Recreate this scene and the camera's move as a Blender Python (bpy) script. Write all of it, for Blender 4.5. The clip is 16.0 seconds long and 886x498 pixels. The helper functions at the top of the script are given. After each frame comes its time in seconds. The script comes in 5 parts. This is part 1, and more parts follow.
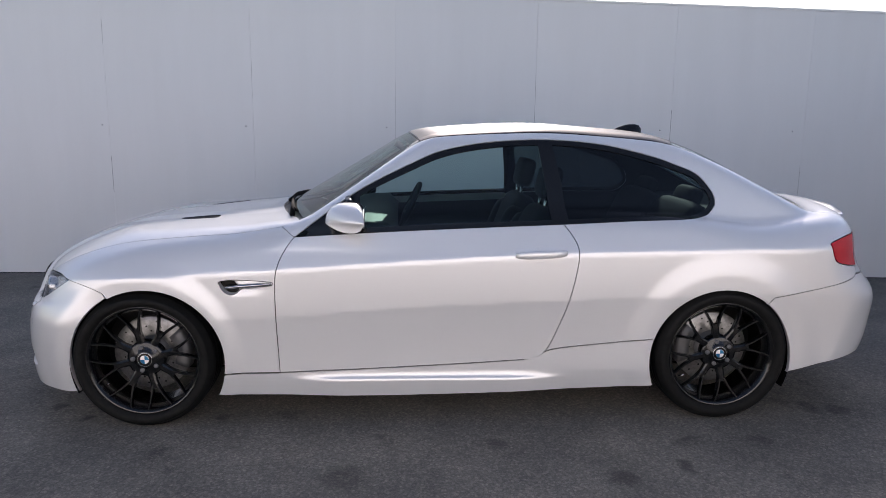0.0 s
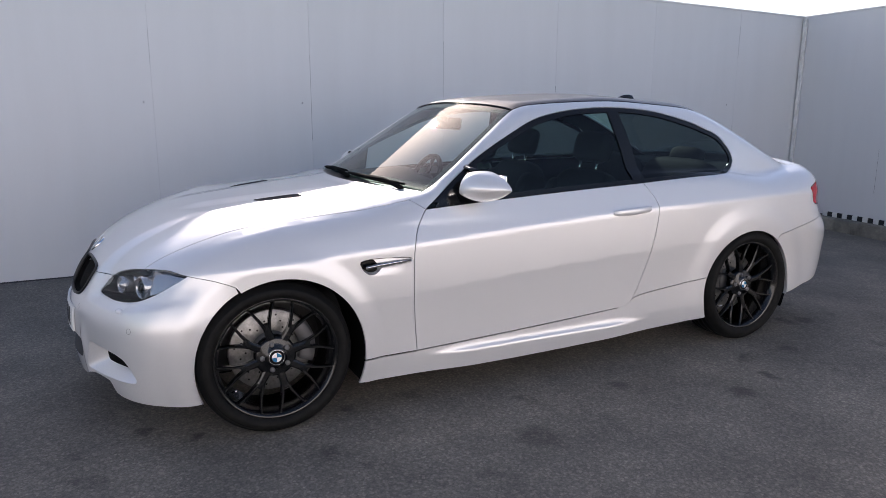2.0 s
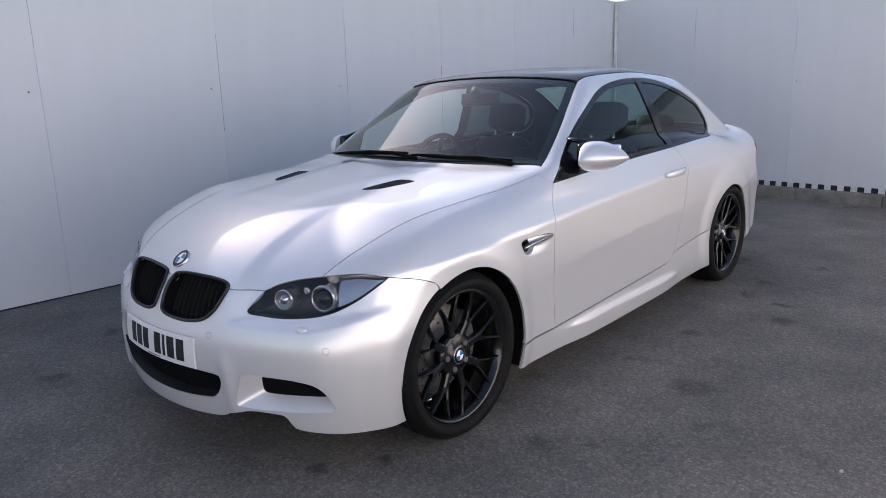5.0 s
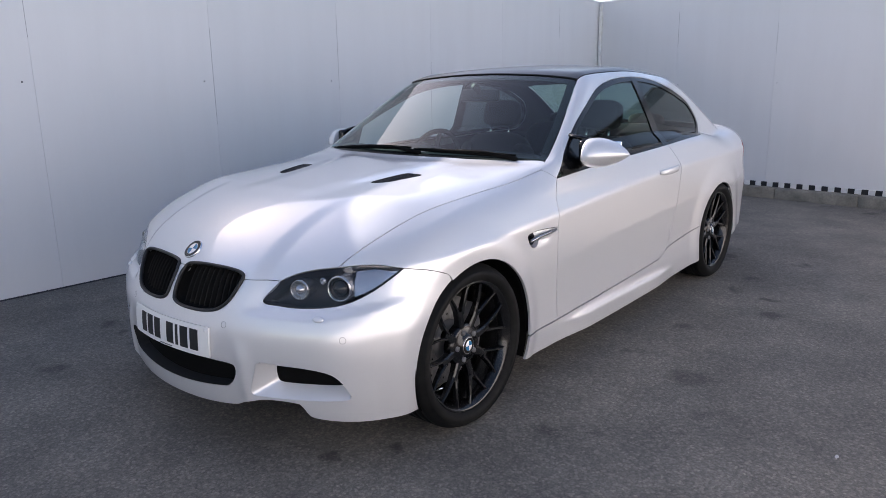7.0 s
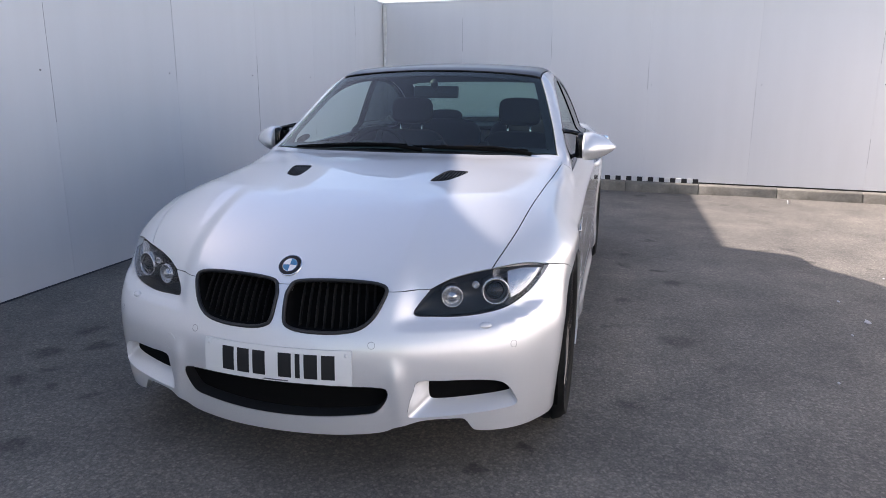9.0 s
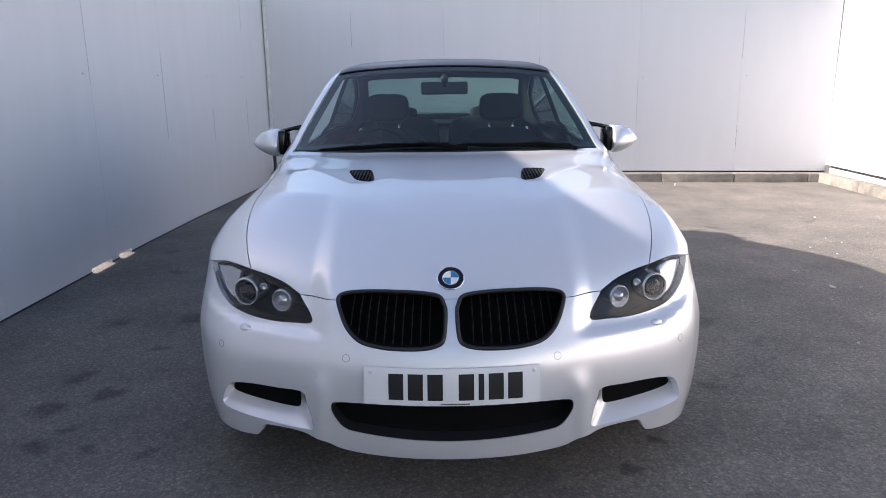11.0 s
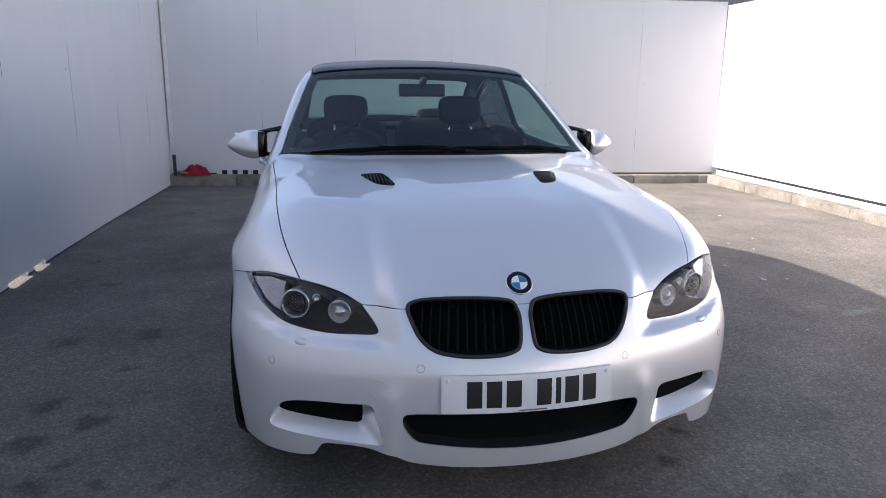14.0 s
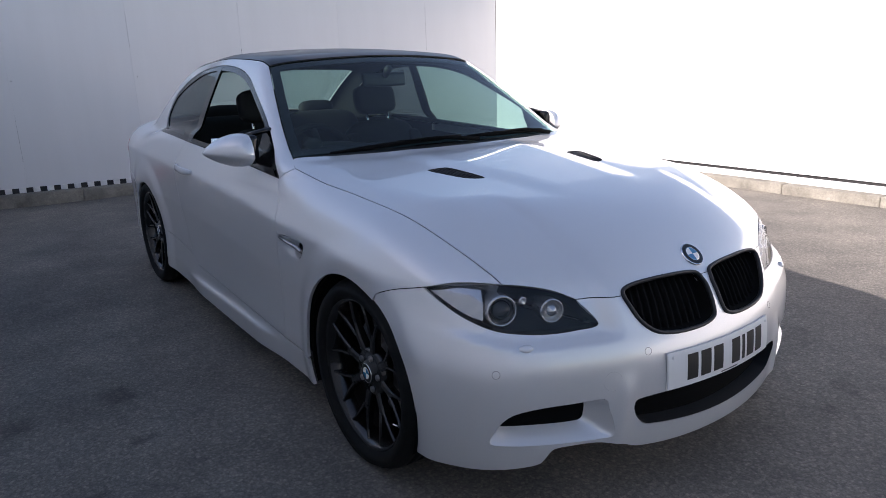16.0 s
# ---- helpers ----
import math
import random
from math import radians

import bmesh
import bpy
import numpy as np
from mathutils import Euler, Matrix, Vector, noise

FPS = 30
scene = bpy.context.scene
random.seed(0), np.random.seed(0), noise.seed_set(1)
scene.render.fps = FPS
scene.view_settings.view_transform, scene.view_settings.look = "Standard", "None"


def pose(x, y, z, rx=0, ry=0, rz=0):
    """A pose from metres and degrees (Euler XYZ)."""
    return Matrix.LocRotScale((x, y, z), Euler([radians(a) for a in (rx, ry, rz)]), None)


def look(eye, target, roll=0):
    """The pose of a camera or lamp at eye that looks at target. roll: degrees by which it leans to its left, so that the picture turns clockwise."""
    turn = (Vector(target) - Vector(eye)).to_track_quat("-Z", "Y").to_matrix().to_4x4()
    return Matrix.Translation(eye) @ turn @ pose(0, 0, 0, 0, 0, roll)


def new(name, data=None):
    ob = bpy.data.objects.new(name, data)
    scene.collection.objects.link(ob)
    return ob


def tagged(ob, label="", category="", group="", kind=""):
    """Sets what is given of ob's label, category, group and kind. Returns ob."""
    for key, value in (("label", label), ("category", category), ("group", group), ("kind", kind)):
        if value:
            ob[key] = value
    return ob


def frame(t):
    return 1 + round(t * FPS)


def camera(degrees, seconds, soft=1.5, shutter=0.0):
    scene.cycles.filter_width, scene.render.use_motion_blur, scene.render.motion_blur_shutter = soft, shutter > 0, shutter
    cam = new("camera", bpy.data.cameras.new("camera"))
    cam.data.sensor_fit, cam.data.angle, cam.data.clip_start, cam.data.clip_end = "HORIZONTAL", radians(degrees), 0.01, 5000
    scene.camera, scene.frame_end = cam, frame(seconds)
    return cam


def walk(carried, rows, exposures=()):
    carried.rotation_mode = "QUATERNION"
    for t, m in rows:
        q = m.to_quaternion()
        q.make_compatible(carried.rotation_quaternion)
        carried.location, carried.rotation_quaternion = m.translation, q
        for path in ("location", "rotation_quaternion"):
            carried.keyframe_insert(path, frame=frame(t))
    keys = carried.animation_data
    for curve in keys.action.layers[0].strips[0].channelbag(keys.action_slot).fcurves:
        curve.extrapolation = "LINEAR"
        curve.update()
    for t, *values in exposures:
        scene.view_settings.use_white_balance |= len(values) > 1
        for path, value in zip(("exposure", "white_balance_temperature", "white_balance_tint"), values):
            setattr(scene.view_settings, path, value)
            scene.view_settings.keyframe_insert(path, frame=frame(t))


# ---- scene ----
cam = camera(65.2, 16.0, soft=0.65)
# seconds, eye, target, roll
PATH = [
    (0, (1.205, -4.02, 1.437), (1.322, -2.056, 1.076), 0.6),
    (0.5, (0.808, -3.988, 1.428), (1.098, -2.043, 1.066), 0.3),
    (1, (0.365, -3.93, 1.404), (0.85, -2.029, 1.015), 0.1),
    (1.5, (-0.119, -3.779, 1.418), (0.591, -1.959, 0.987), 0.7),
    (2, (-0.599, -3.617, 1.363), (0.271, -1.863, 0.957), 0.2),
    (2.5, (-1.015, -3.375, 1.342), (0.026, -1.713, 0.949), -0.3),
    (3, (-1.36, -3.126, 1.333), (-0.167, -1.579, 0.908), -0.9),
    (3.5, (-1.609, -2.846, 1.326), (-0.296, -1.399, 0.9), -1.5),
    (4, (-1.802, -2.639, 1.327), (-0.403, -1.277, 0.897), -1.5),
    (4.5, (-1.874, -2.513, 1.322), (-0.435, -1.197, 0.881), -1.6),
    (7, (-2.025, -2.404, 1.314), (-0.526, -1.161, 0.858), -0.8),
    (7.5, (-2.153, -2.206, 1.29), (-0.565, -1.076, 0.841), -0.2),
    (8, (-2.358, -1.88, 1.297), (-0.661, -0.928, 0.838), 0.3),
    (8.5, (-2.533, -1.481, 1.289), (-0.724, -0.763, 0.826), 0.0),
    (9, (-2.655, -1.038, 1.301), (-0.77, -0.555, 0.84), 0.3),
    (9.5, (-2.678, -0.647, 1.288), (-0.751, -0.375, 0.829), -0.6),
    (10, (-2.656, -0.297, 1.288), (-0.713, -0.181, 0.828), -0.5),
    (12.5, (-2.644, 0.118, 1.307), (-0.7, 0.078, 0.837), -0.8),
    (13, (-2.652, 0.152, 1.305), (-0.709, 0.088, 0.838), -0.5),
    (13.5, (-2.626, 0.312, 1.29), (-0.688, 0.143, 0.825), 0.9),
    (14, (-2.556, 0.604, 1.299), (-0.646, 0.236, 0.834), 0.6),
    (14.5, (-2.457, 0.953, 1.297), (-0.598, 0.382, 0.829), 0.2),
    (15, (-2.274, 1.308, 1.318), (-0.503, 0.530, 0.828), -0.6),
    (15.5, (-2.092, 1.655, 1.330), (-0.426, 0.682, 0.829), -1.5),
    (16, (-1.918, 1.858, 1.316), (-0.334, 0.752, 0.808), -1.7),
]
EXPOSURES = [(0.0, 0.93, 6950, 20), (3.5, 1.12, 6950, 20), (8.0, 1.35, 6950, 20), (10.0, 1.42, 6950, 20), (13.0, 1.40, 6950, 20), (16.0, 1.08, 6850, 20)]
walk(cam, [(t, look(eye, target, roll)) for t, eye, target, roll in PATH], EXPOSURES)

# ---- daylight: a low sun behind the long wall, clear sky ----
SUN_UP, SUN_TURN = 29.5, 7.9
world = bpy.data.worlds.new("sky")
scene.world = world
world.use_nodes = True
wn = world.node_tree
sky = wn.nodes.new("ShaderNodeTexSky")
sky.sky_type, sky.sun_disc = "NISHITA", False
sky.sun_elevation, sky.sun_rotation = radians(SUN_UP), radians(SUN_TURN)
sky.air_density, sky.dust_density, sky.ozone_density = 1.0, 1.0, 1.0
wn.links.new(sky.outputs[0], wn.nodes["Background"].inputs[0])
wn.nodes["Background"].inputs[1].default_value = 0.100
sun = bpy.data.lights.new("sun", "SUN")
sun.energy, sun.angle, sun.color = 4.2, radians(0.55), (1.0, 0.975, 0.94)
sun_ob = new("sun", sun)
sun_ob.matrix_world = look((math.sin(radians(SUN_TURN)) * 20, math.cos(radians(SUN_TURN)) * 20, 20 * math.tan(radians(SUN_UP))), (0, 0, 0))


# ---- materials ----
def material(name, colour=(0.5, 0.5, 0.5), rough=0.5, metal=0.0, **more):
    m = bpy.data.materials.new(name)
    m.use_nodes = True
    b = m.node_tree.nodes["Principled BSDF"]
    b.inputs["Base Color"].default_value = (*colour, 1)
    b.inputs["Roughness"].default_value, b.inputs["Metallic"].default_value = rough, metal
    for key, value in more.items():
        b.inputs[key.replace("_", " ")].default_value = value
    return m


def node(m, kind, **values):
    n = m.node_tree.nodes.new("ShaderNode" + kind)
    for key, value in values.items():
        n.inputs[key.replace("_", " ")].default_value = value
    return n


def wire(m, a, b):
    m.node_tree.links.new(a, b)


def grain(m, scale, detail=6.0, rough=0.6, where="Object"):
    c = node(m, "TexCoord")
    n = node(m, "TexNoise", Scale=scale, Detail=detail, Roughness=rough)
    wire(m, c.outputs[where], n.inputs["Vector"])
    return n


def ramp(m, source, *stops):
    r = node(m, "ValToRGB")
    e = r.color_ramp.elements
    while len(e) < len(stops):
        e.new(0.5)
    for i, (at, colour) in enumerate(stops):
        e[i].position, e[i].color = at, (*colour, 1)
    wire(m, source, r.inputs[0])
    return r


def mixed(m, a, b, by, how="MIX", amount=None):
    n = node(m, "Mix")
    n.data_type, n.blend_type = "RGBA", how
    for sock, value in ((n.inputs[6], a), (n.inputs[7], b), (n.inputs[0], by)):
        if isinstance(value, bpy.types.NodeSocket):
            wire(m, value, sock)
        else:
            sock.default_value = (*value, 1) if isinstance(value, tuple) else value
    return n.outputs[2]


def bump(m, source, strength, distance):
    b = node(m, "Bump", Strength=strength, Distance=distance)
    wire(m, source, b.inputs["Height"])
    wire(m, b.outputs[0], m.node_tree.nodes["Principled BSDF"].inputs["Normal"])


def tinted(m, scale, low, high, into="Base Color", **kw):
    n = grain(m, scale, **kw)
    r = ramp(m, n.outputs[0], (0.3, low), (0.7, high))
    wire(m, r.outputs[0], m.node_tree.nodes["Principled BSDF"].inputs[into])
    return n


STAINS = (
    (0.29, 1.69, 0.07, 0.5), (0.12, 1.48, 0.075, 0.45), (-0.02, 1.66, 0.10, 0.5), (-0.19, 1.48, 0.05, 0.6), (-0.32, 1.53, 0.05, 0.55), (-0.35, 1.33, 0.04, 0.5),
    (0.65, 1.46, 0.05, 0.6), (1.05, 1.85, 0.09, 0.6), (1.1, 1.45, 0.09, 0.6), (-0.33, -0.77, 0.045, 0.45), (-0.55, -0.63, 0.05, 0.55), (2.12, -1.44, 0.08, 0.55),
    (2.41, -1.34, 0.045, 0.5), (0.96, -1.38, 0.10, 0.65), (3.46, -0.77, 0.06, 0.6), (-0.81, 1.06, 0.07, 0.6), (-0.38, 1.10, 0.04, 0.65),
)


def asphalt():
    m = material("asphalt", (0.06, 0.06, 0.06), 0.85)
    b = m.node_tree.nodes["Principled BSDF"]
    fine = grain(m, 78, 8, 0.84)
    mid = grain(m, 2.2, 5, 0.6)
    wide = grain(m, 0.55, 4, 0.55)
    tar = ramp(m, fine.outputs[0], (0.30, (0.124, 0.1150, 0.102)), (0.50, (0.181, 0.1675, 0.149)), (0.70, (0.267, 0.248, 0.222)))
    # crushed stones of two sizes, each with a tone of its own, in dark binder
    chips = []
    for size, low, high in ((85.0, 0.74, 1.42), (170.0, 0.80, 1.30)):
        cells = node(m, "TexVoronoi", Scale=size, Randomness=1.0)
        wire(m, node(m, "TexCoord").outputs["Object"], cells.inputs["Vector"])
        tone = ramp(m, cells.outputs["Color"], (0.15, (low,) * 3), (0.60, (1.0,) * 3), (0.92, (high, high * 0.985, high * 0.95)))
        rim = ramp(m, cells.outputs["Distance"], (0.35, (1.05,) * 3), (0.75, (0.80,) * 3))
        chips.append(mixed(m, tone.outputs[0], rim.outputs[0], 1.0, "MULTIPLY"))
        height = cells
    stones = mixed(m, mixed(m, tar.outputs[0], chips[0], 0.80, "MULTIPLY"), chips[1], 0.60, "MULTIPLY")
    worn = ramp(m, mid.outputs[0], (0.30, (0.80, 0.80, 0.80)), (0.70, (1.16, 1.15, 1.13)))
    broad = ramp(m, wide.outputs[0], (0.35, (0.84, 0.84, 0.85)), (0.65, (1.14, 1.13, 1.11)))
    spot = grain(m, 3.4, 4, 0.55)
    zone = grain(m, 0.42, 2, 0.5)
    both = node(m, "Math")
    both.operation = "MULTIPLY"
    wire(m, spot.outputs[0], both.inputs[0])
    wire(m, ramp(m, zone.outputs[0], (0.42, (0.80,) * 3), (0.60, (1.0,) * 3)).outputs[0], both.inputs[1])
    oil = ramp(m, both.outputs[0], (0.60, (1, 1, 1)), (0.70, (0.55, 0.55, 0.56)))
    c = mixed(m, stones, worn.outputs[0], 1.0, "MULTIPLY")
    c = mixed(m, c, broad.outputs[0], 1.0, "MULTIPLY")
    c = mixed(m, c, oil.outputs[0], 1.0, "MULTIPLY")
    # single oil drips: place and size of each, their edges broken up
    place = node(m, "TexCoord").outputs["Object"]
    ragged = node(m, "TexNoise", Scale=9.0, Detail=3.0)
    wire(m, place, ragged.inputs["Vector"])
    shift = node(m, "VectorMath")
    shift.operation = "MULTIPLY_ADD"
    shift.inputs[1].default_value, shift.inputs[2].default_value = (0.16, 0.16, 0.0), (-0.08, -0.08, 0.0)
    wire(m, ragged.outputs["Color"], shift.inputs[0])
    moved = node(m, "VectorMath")
    wire(m, place, moved.inputs[0])
    wire(m, shift.outputs[0], moved.inputs[1])
    for x, y, size, dark in STAINS:
        d = node(m, "VectorMath")
        d.operation = "DISTANCE"
        d.inputs[1].default_value = (x, y, 0)
        wire(m, moved.outputs[0], d.inputs[0])
        drip = ramp(m, d.outputs["Value"], (size * 0.45, (dark, dark, dark)), (size * 1.15, (1, 1, 1)))
        c = mixed(m, c, drip.outputs[0], 1.0, "MULTIPLY")
    wire(m, c, b.inputs["Base Color"])
    bump(m, ramp(m, height.outputs["Distance"], (0.2, (1.0,) * 3), (0.8, (0.0,) * 3)).outputs[0], 0.13, 0.003)
    return m


def panel_paint():
    """Off-white coated sheet, a little different from sheet to sheet, with faint streaks."""
    m = material("wall_sheet", (0.72, 0.72, 0.73), 0.42)
    b = m.node_tree.nodes["Principled BSDF"]
    info = node(m, "ObjectInfo")
    tone = ramp(m, info.outputs["Random"], (0.0, (0.685, 0.69, 0.70)), (1.0, (0.715, 0.715, 0.72)))
    c = node(m, "TexCoord")
    stretch = node(m, "Mapping")
    stretch.inputs["Scale"].default_value = (3.0, 3.0, 0.35)
    wire(m, c.outputs["Object"], stretch.inputs[0])
    n = node(m, "TexNoise", Scale=1.6, Detail=7.0, Roughness=0.6)
    wire(m, stretch.outputs[0], n.inputs["Vector"])
    streak = ramp(m, n.outputs[0], (0.3, (0.975, 0.975, 0.972)), (0.7, (1.015, 1.015, 1.015)))
    wire(m, mixed(m, tone.outputs[0], streak.outputs[0], 1.0, "MULTIPLY"), b.inputs["Base Color"])
    b.inputs["Roughness"].default_value = 0.34
    bump(m, grain(m, 0.8, 1, 0.4).outputs[0], 0.12, 0.01)
    return m


def paint():
    """White pearl lacquer: fine flake under a clear coat."""
    m = material("white_pearl_paint", (0.76, 0.76, 0.76), 0.32, 0.0, Coat_Weight=1.0, Coat_Roughness=0.015, Coat_IOR=1.6)
    b = m.node_tree.nodes["Principled BSDF"]
    n = tinted(m, 900, (0.72, 0.72, 0.725), (0.82, 0.82, 0.815), detail=2)
    b.inputs["Metallic"].default_value = 0.42
    return m


def concrete():
    m = material("kerb_concrete", (0.3, 0.28, 0.24), 0.9)
    a, f = grain(m, 4.0, 7, 0.65), grain(m, 60, 4, 0.7)
    c1 = ramp(m, a.outputs[0], (0.3, (0.13, 0.12, 0.105)), (0.5, (0.22, 0.205, 0.175)), (0.72, (0.32, 0.30, 0.26)))
    c2 = ramp(m, f.outputs[0], (0.3, (0.8, 0.8, 0.8)), (0.7, (1.12, 1.12, 1.1)))
    wire(m, mixed(m, c1.outputs[0], c2.outputs[0], 1.0, "MULTIPLY"), m.node_tree.nodes["Principled BSDF"].inputs["Base Color"])
    bump(m, f.outputs[0], 0.5, 0.004)
    return m


def carbon():
    m = material("carbon_weave", (0.02, 0.02, 0.022), 0.35, 0.0, Coat_Weight=0.35, Coat_Roughness=0.03, Specular_IOR_Level=0.2)
    w = node(m, "TexChecker", Scale=260.0)
    w.inputs["Color1"].default_value, w.inputs["Color2"].default_value = (0.012, 0.012, 0.014, 1), (0.034, 0.034, 0.037, 1)
    wire(m, node(m, "TexCoord").outputs["Object"], w.inputs["Vector"])
    wire(m, w.outputs[0], m.node_tree.nodes["Principled BSDF"].inputs["Base Color"])
    return m


def glass(name, colour, sheen=0.85, base=0.038, power_of=5.0):
    m = bpy.data.materials.new(name)
    m.use_nodes = True
    t = m.node_tree
    t.nodes.remove(t.nodes["Principled BSDF"])
    clear, shine, mix, edge, power, scale = (t.nodes.new("ShaderNode" + k) for k in ("BsdfTransparent", "BsdfGlossy", "MixShader", "LayerWeight", "Math", "Math"))
    clear.inputs[0].default_value = (*colour, 1)
    shine.inputs["Roughness"].default_value = 0.0
    edge.inputs[0].default_value = 0.5
    power.operation, scale.operation = "POWER", "MULTIPLY_ADD"
    power.inputs[1].default_value = power_of
    scale.inputs[1].default_value, scale.inputs[2].default_value = sheen, base
    t.links.new(edge.outputs["Facing"], power.inputs[0])
    t.links.new(power.outputs[0], scale.inputs[0])
    t.links.new(scale.outputs[0], mix.inputs[0])
    t.links.new(clear.outputs[0], mix.inputs[1])
    t.links.new(shine.outputs[0], mix.inputs[2])
    t.links.new(mix.outputs[0], t.nodes["Material Output"].inputs[0])
    return m


ASPHALT, SHEET, PAINT, CONCRETE, CARBON = asphalt(), panel_paint(), paint(), concrete(), carbon()
SCREEN, SIDE_GLASS, DARK_GLASS, LENS = glass("screen_glass", (0.58, 0.74, 0.69), 0.90, 0.055, 4.0), glass("side_glass", (0.44, 0.60, 0.565)), glass("privacy_glass", (0.15, 0.18, 0.19)), glass("clear_lens", (0.93, 0.94, 0.95))
GLOSS = material("gloss_black", (0.006, 0.006, 0.0065), 0.12, 0.0, Specular_IOR_Level=0.4)
PLASTIC = material("black_plastic", (0.014, 0.014, 0.015), 0.5)
tinted(PLASTIC, 300, (0.010, 0.010, 0.011), (0.020, 0.020, 0.021))
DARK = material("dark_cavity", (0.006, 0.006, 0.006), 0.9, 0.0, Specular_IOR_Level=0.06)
RUBBER = material("tyre_rubber", (0.011, 0.011, 0.011), 0.66, 0.0, Specular_IOR_Level=0.16)
tinted(RUBBER, 40, (0.006, 0.006, 0.006), (0.011, 0.011, 0.0105))
ALLOY = material("black_alloy", (0.006, 0.006, 0.0062), 0.22, 0.0, Coat_Weight=0.55, Coat_Roughness=0.04, Specular_IOR_Level=0.35)
BLADE = material("satin_chrome", (0.50, 0.50, 0.51), 0.12, 1.0)
STEEL = material("brake_steel", (0.42, 0.41, 0.40), 0.36, 0.85)
tinted(STEEL, 60, (0.22, 0.215, 0.21), (0.38, 0.37, 0.36))
IRON = material("caliper_iron", (0.16, 0.16, 0.165), 0.5, 0.5)
CHROME = material("chrome", (0.82, 0.82, 0.83), 0.06, 1.0)
MIRROR = material("mirror_glass", (0.85, 0.87, 0.88), 0.01, 1.0)
LAMP_IN = material("lamp_reflector", (0.54, 0.54, 0.545), 0.18, 0.85)
LAMP_OUT = material("lamp_outer_reflector", (0.50, 0.50, 0.51), 0.16, 0.8)
LAMP_DARK = material("lamp_bezel", (0.022, 0.022, 0.023), 0.35)
RED_LENS = material("red_lens", (0.50, 0.004, 0.014), 0.2, 0.0, Coat_Weight=0.2)
AMBER = material("amber_lens", (0.32, 0.17, 0.06), 0.2)
LEATHER = material("dark_leather", (0.022, 0.022, 0.024), 0.7, 0.0, Specular_IOR_Level=0.2)
bump(LEATHER, grain(LEATHER, 240, 3).outputs[0], 0.25, 0.002)
TRIM = material("cabin_trim", (0.012, 0.012, 0.0135), 0.65)
LINING = material("headlining", (0.05, 0.05, 0.053), 0.9)
WHITE = material("plate_white", (0.80, 0.80, 0.78), 0.35)
INK = material("plate_black", (0.012, 0.012, 0.012), 0.5)
BLUE = material("badge_blue", (0.02, 0.17, 0.33), 0.25, 0.0, Coat_Weight=1.0)
STRIP_W = material("strip_white", (0.78, 0.78, 0.77), 0.55)
tinted(STRIP_W, 14, (0.62, 0.62, 0.60), (0.82, 0.82, 0.81))
STRIP_K = material("strip_black", (0.015, 0.015, 0.016), 0.7)
CLOTH = material("red_cloth", (0.42, 0.012, 0.025), 0.85)
tinted(CLOTH, 25, (0.20, 0.005, 0.016), (0.34, 0.010, 0.028))
ROPE = material("dry_rope", (0.32, 0.27, 0.08), 0.9)
tinted(ROPE, 50, (0.20, 0.17, 0.05), (0.40, 0.34, 0.12))
SLAT = material("grille_slat", (0.012, 0.012, 0.012), 0.6, 0.0, Specular_IOR_Level=0.15)
BOARD = material("backing_board", (0.46, 0.46, 0.47), 0.8)
TAX = material("paper_disc", (0.02, 0.021, 0.021), 0.8)
SHED = material("ribbed_cladding", (0.30, 0.30, 0.32), 0.5)
tinted(SHED, 1.5, (0.26, 0.26, 0.28), (0.33, 0.33, 0.35))
# dark for the short post, open joints and the painted shadow line at the wall foot
POST_AND_GAP = material("post_and_gap_dark", (0.03, 0.03, 0.04), 0.6)


# ---- the car's outer surface: one smooth function, negative inside ----
# x runs from the front axle to the tail, y across (mirrored), z up from the ground.
def curve(*knots):
    """A natural cubic spline through (at, value) knots, level with its ends outside them."""
    at, value = np.array(knots, float).T
    n, h = len(at), np.diff(at)
    a, b = np.zeros((n, n)), np.zeros(n)
    a[0, 0] = a[-1, -1] = 1
    for i in range(1, n - 1):
        a[i, i - 1], a[i, i], a[i, i + 1] = h[i - 1], 2 * (h[i - 1] + h[i]), h[i]
        b[i] = 6 * ((value[i + 1] - value[i]) / h[i] - (value[i] - value[i - 1]) / h[i - 1])
    m = np.linalg.solve(a, b)

    def f(x):
        x = np.clip(x, at[0], at[-1])
        i = np.clip(np.searchsorted(at, x) - 1, 0, n - 2)
        l, r, w = x - at[i], at[i + 1] - x, h[i]
        return (m[i] * r**3 + m[i + 1] * l**3) / (6 * w) + (value[i] / w - m[i] * w / 6) * r + (value[i + 1] / w - m[i + 1] * w / 6) * l
    return f


def smax(a, b, k):
    h = np.maximum(k - np.abs(a - b), 0) / k
    return np.maximum(a, b) + h * h * k / 4


def step(a, b, x):
    t = np.clip((x - a) / (b - a), 0, 1)
    return t * t * (3 - 2 * t)


HUB_F, HUB_R = (0.0, 0.327), (2.761, 0.332)
width = curve((-0.9, 0.80), (-0.35, 0.862), (0, 0.879), (0.4, 0.881), (0.8, 0.876), (1.3, 0.874), (1.9, 0.880), (2.4, 0.885), (2.76, 0.888), (3.1, 0.876), (3.5, 0.840), (3.9, 0.78))
crease = curve((-0.6, 0.70), (0.0, 0.727), (0.6, 0.757), (1.2, 0.794), (1.8, 0.826), (2.4, 0.845), (2.76, 0.852), (3.6, 0.858))
nose = curve((0.10, -0.735), (0.2, -0.765), (0.32, -0.778), (0.44, -0.778), (0.5, -0.768), (0.58, -0.735), (0.66, -0.698), (0.72, -0.655), (0.80, -0.54), (0.95, -0.2))
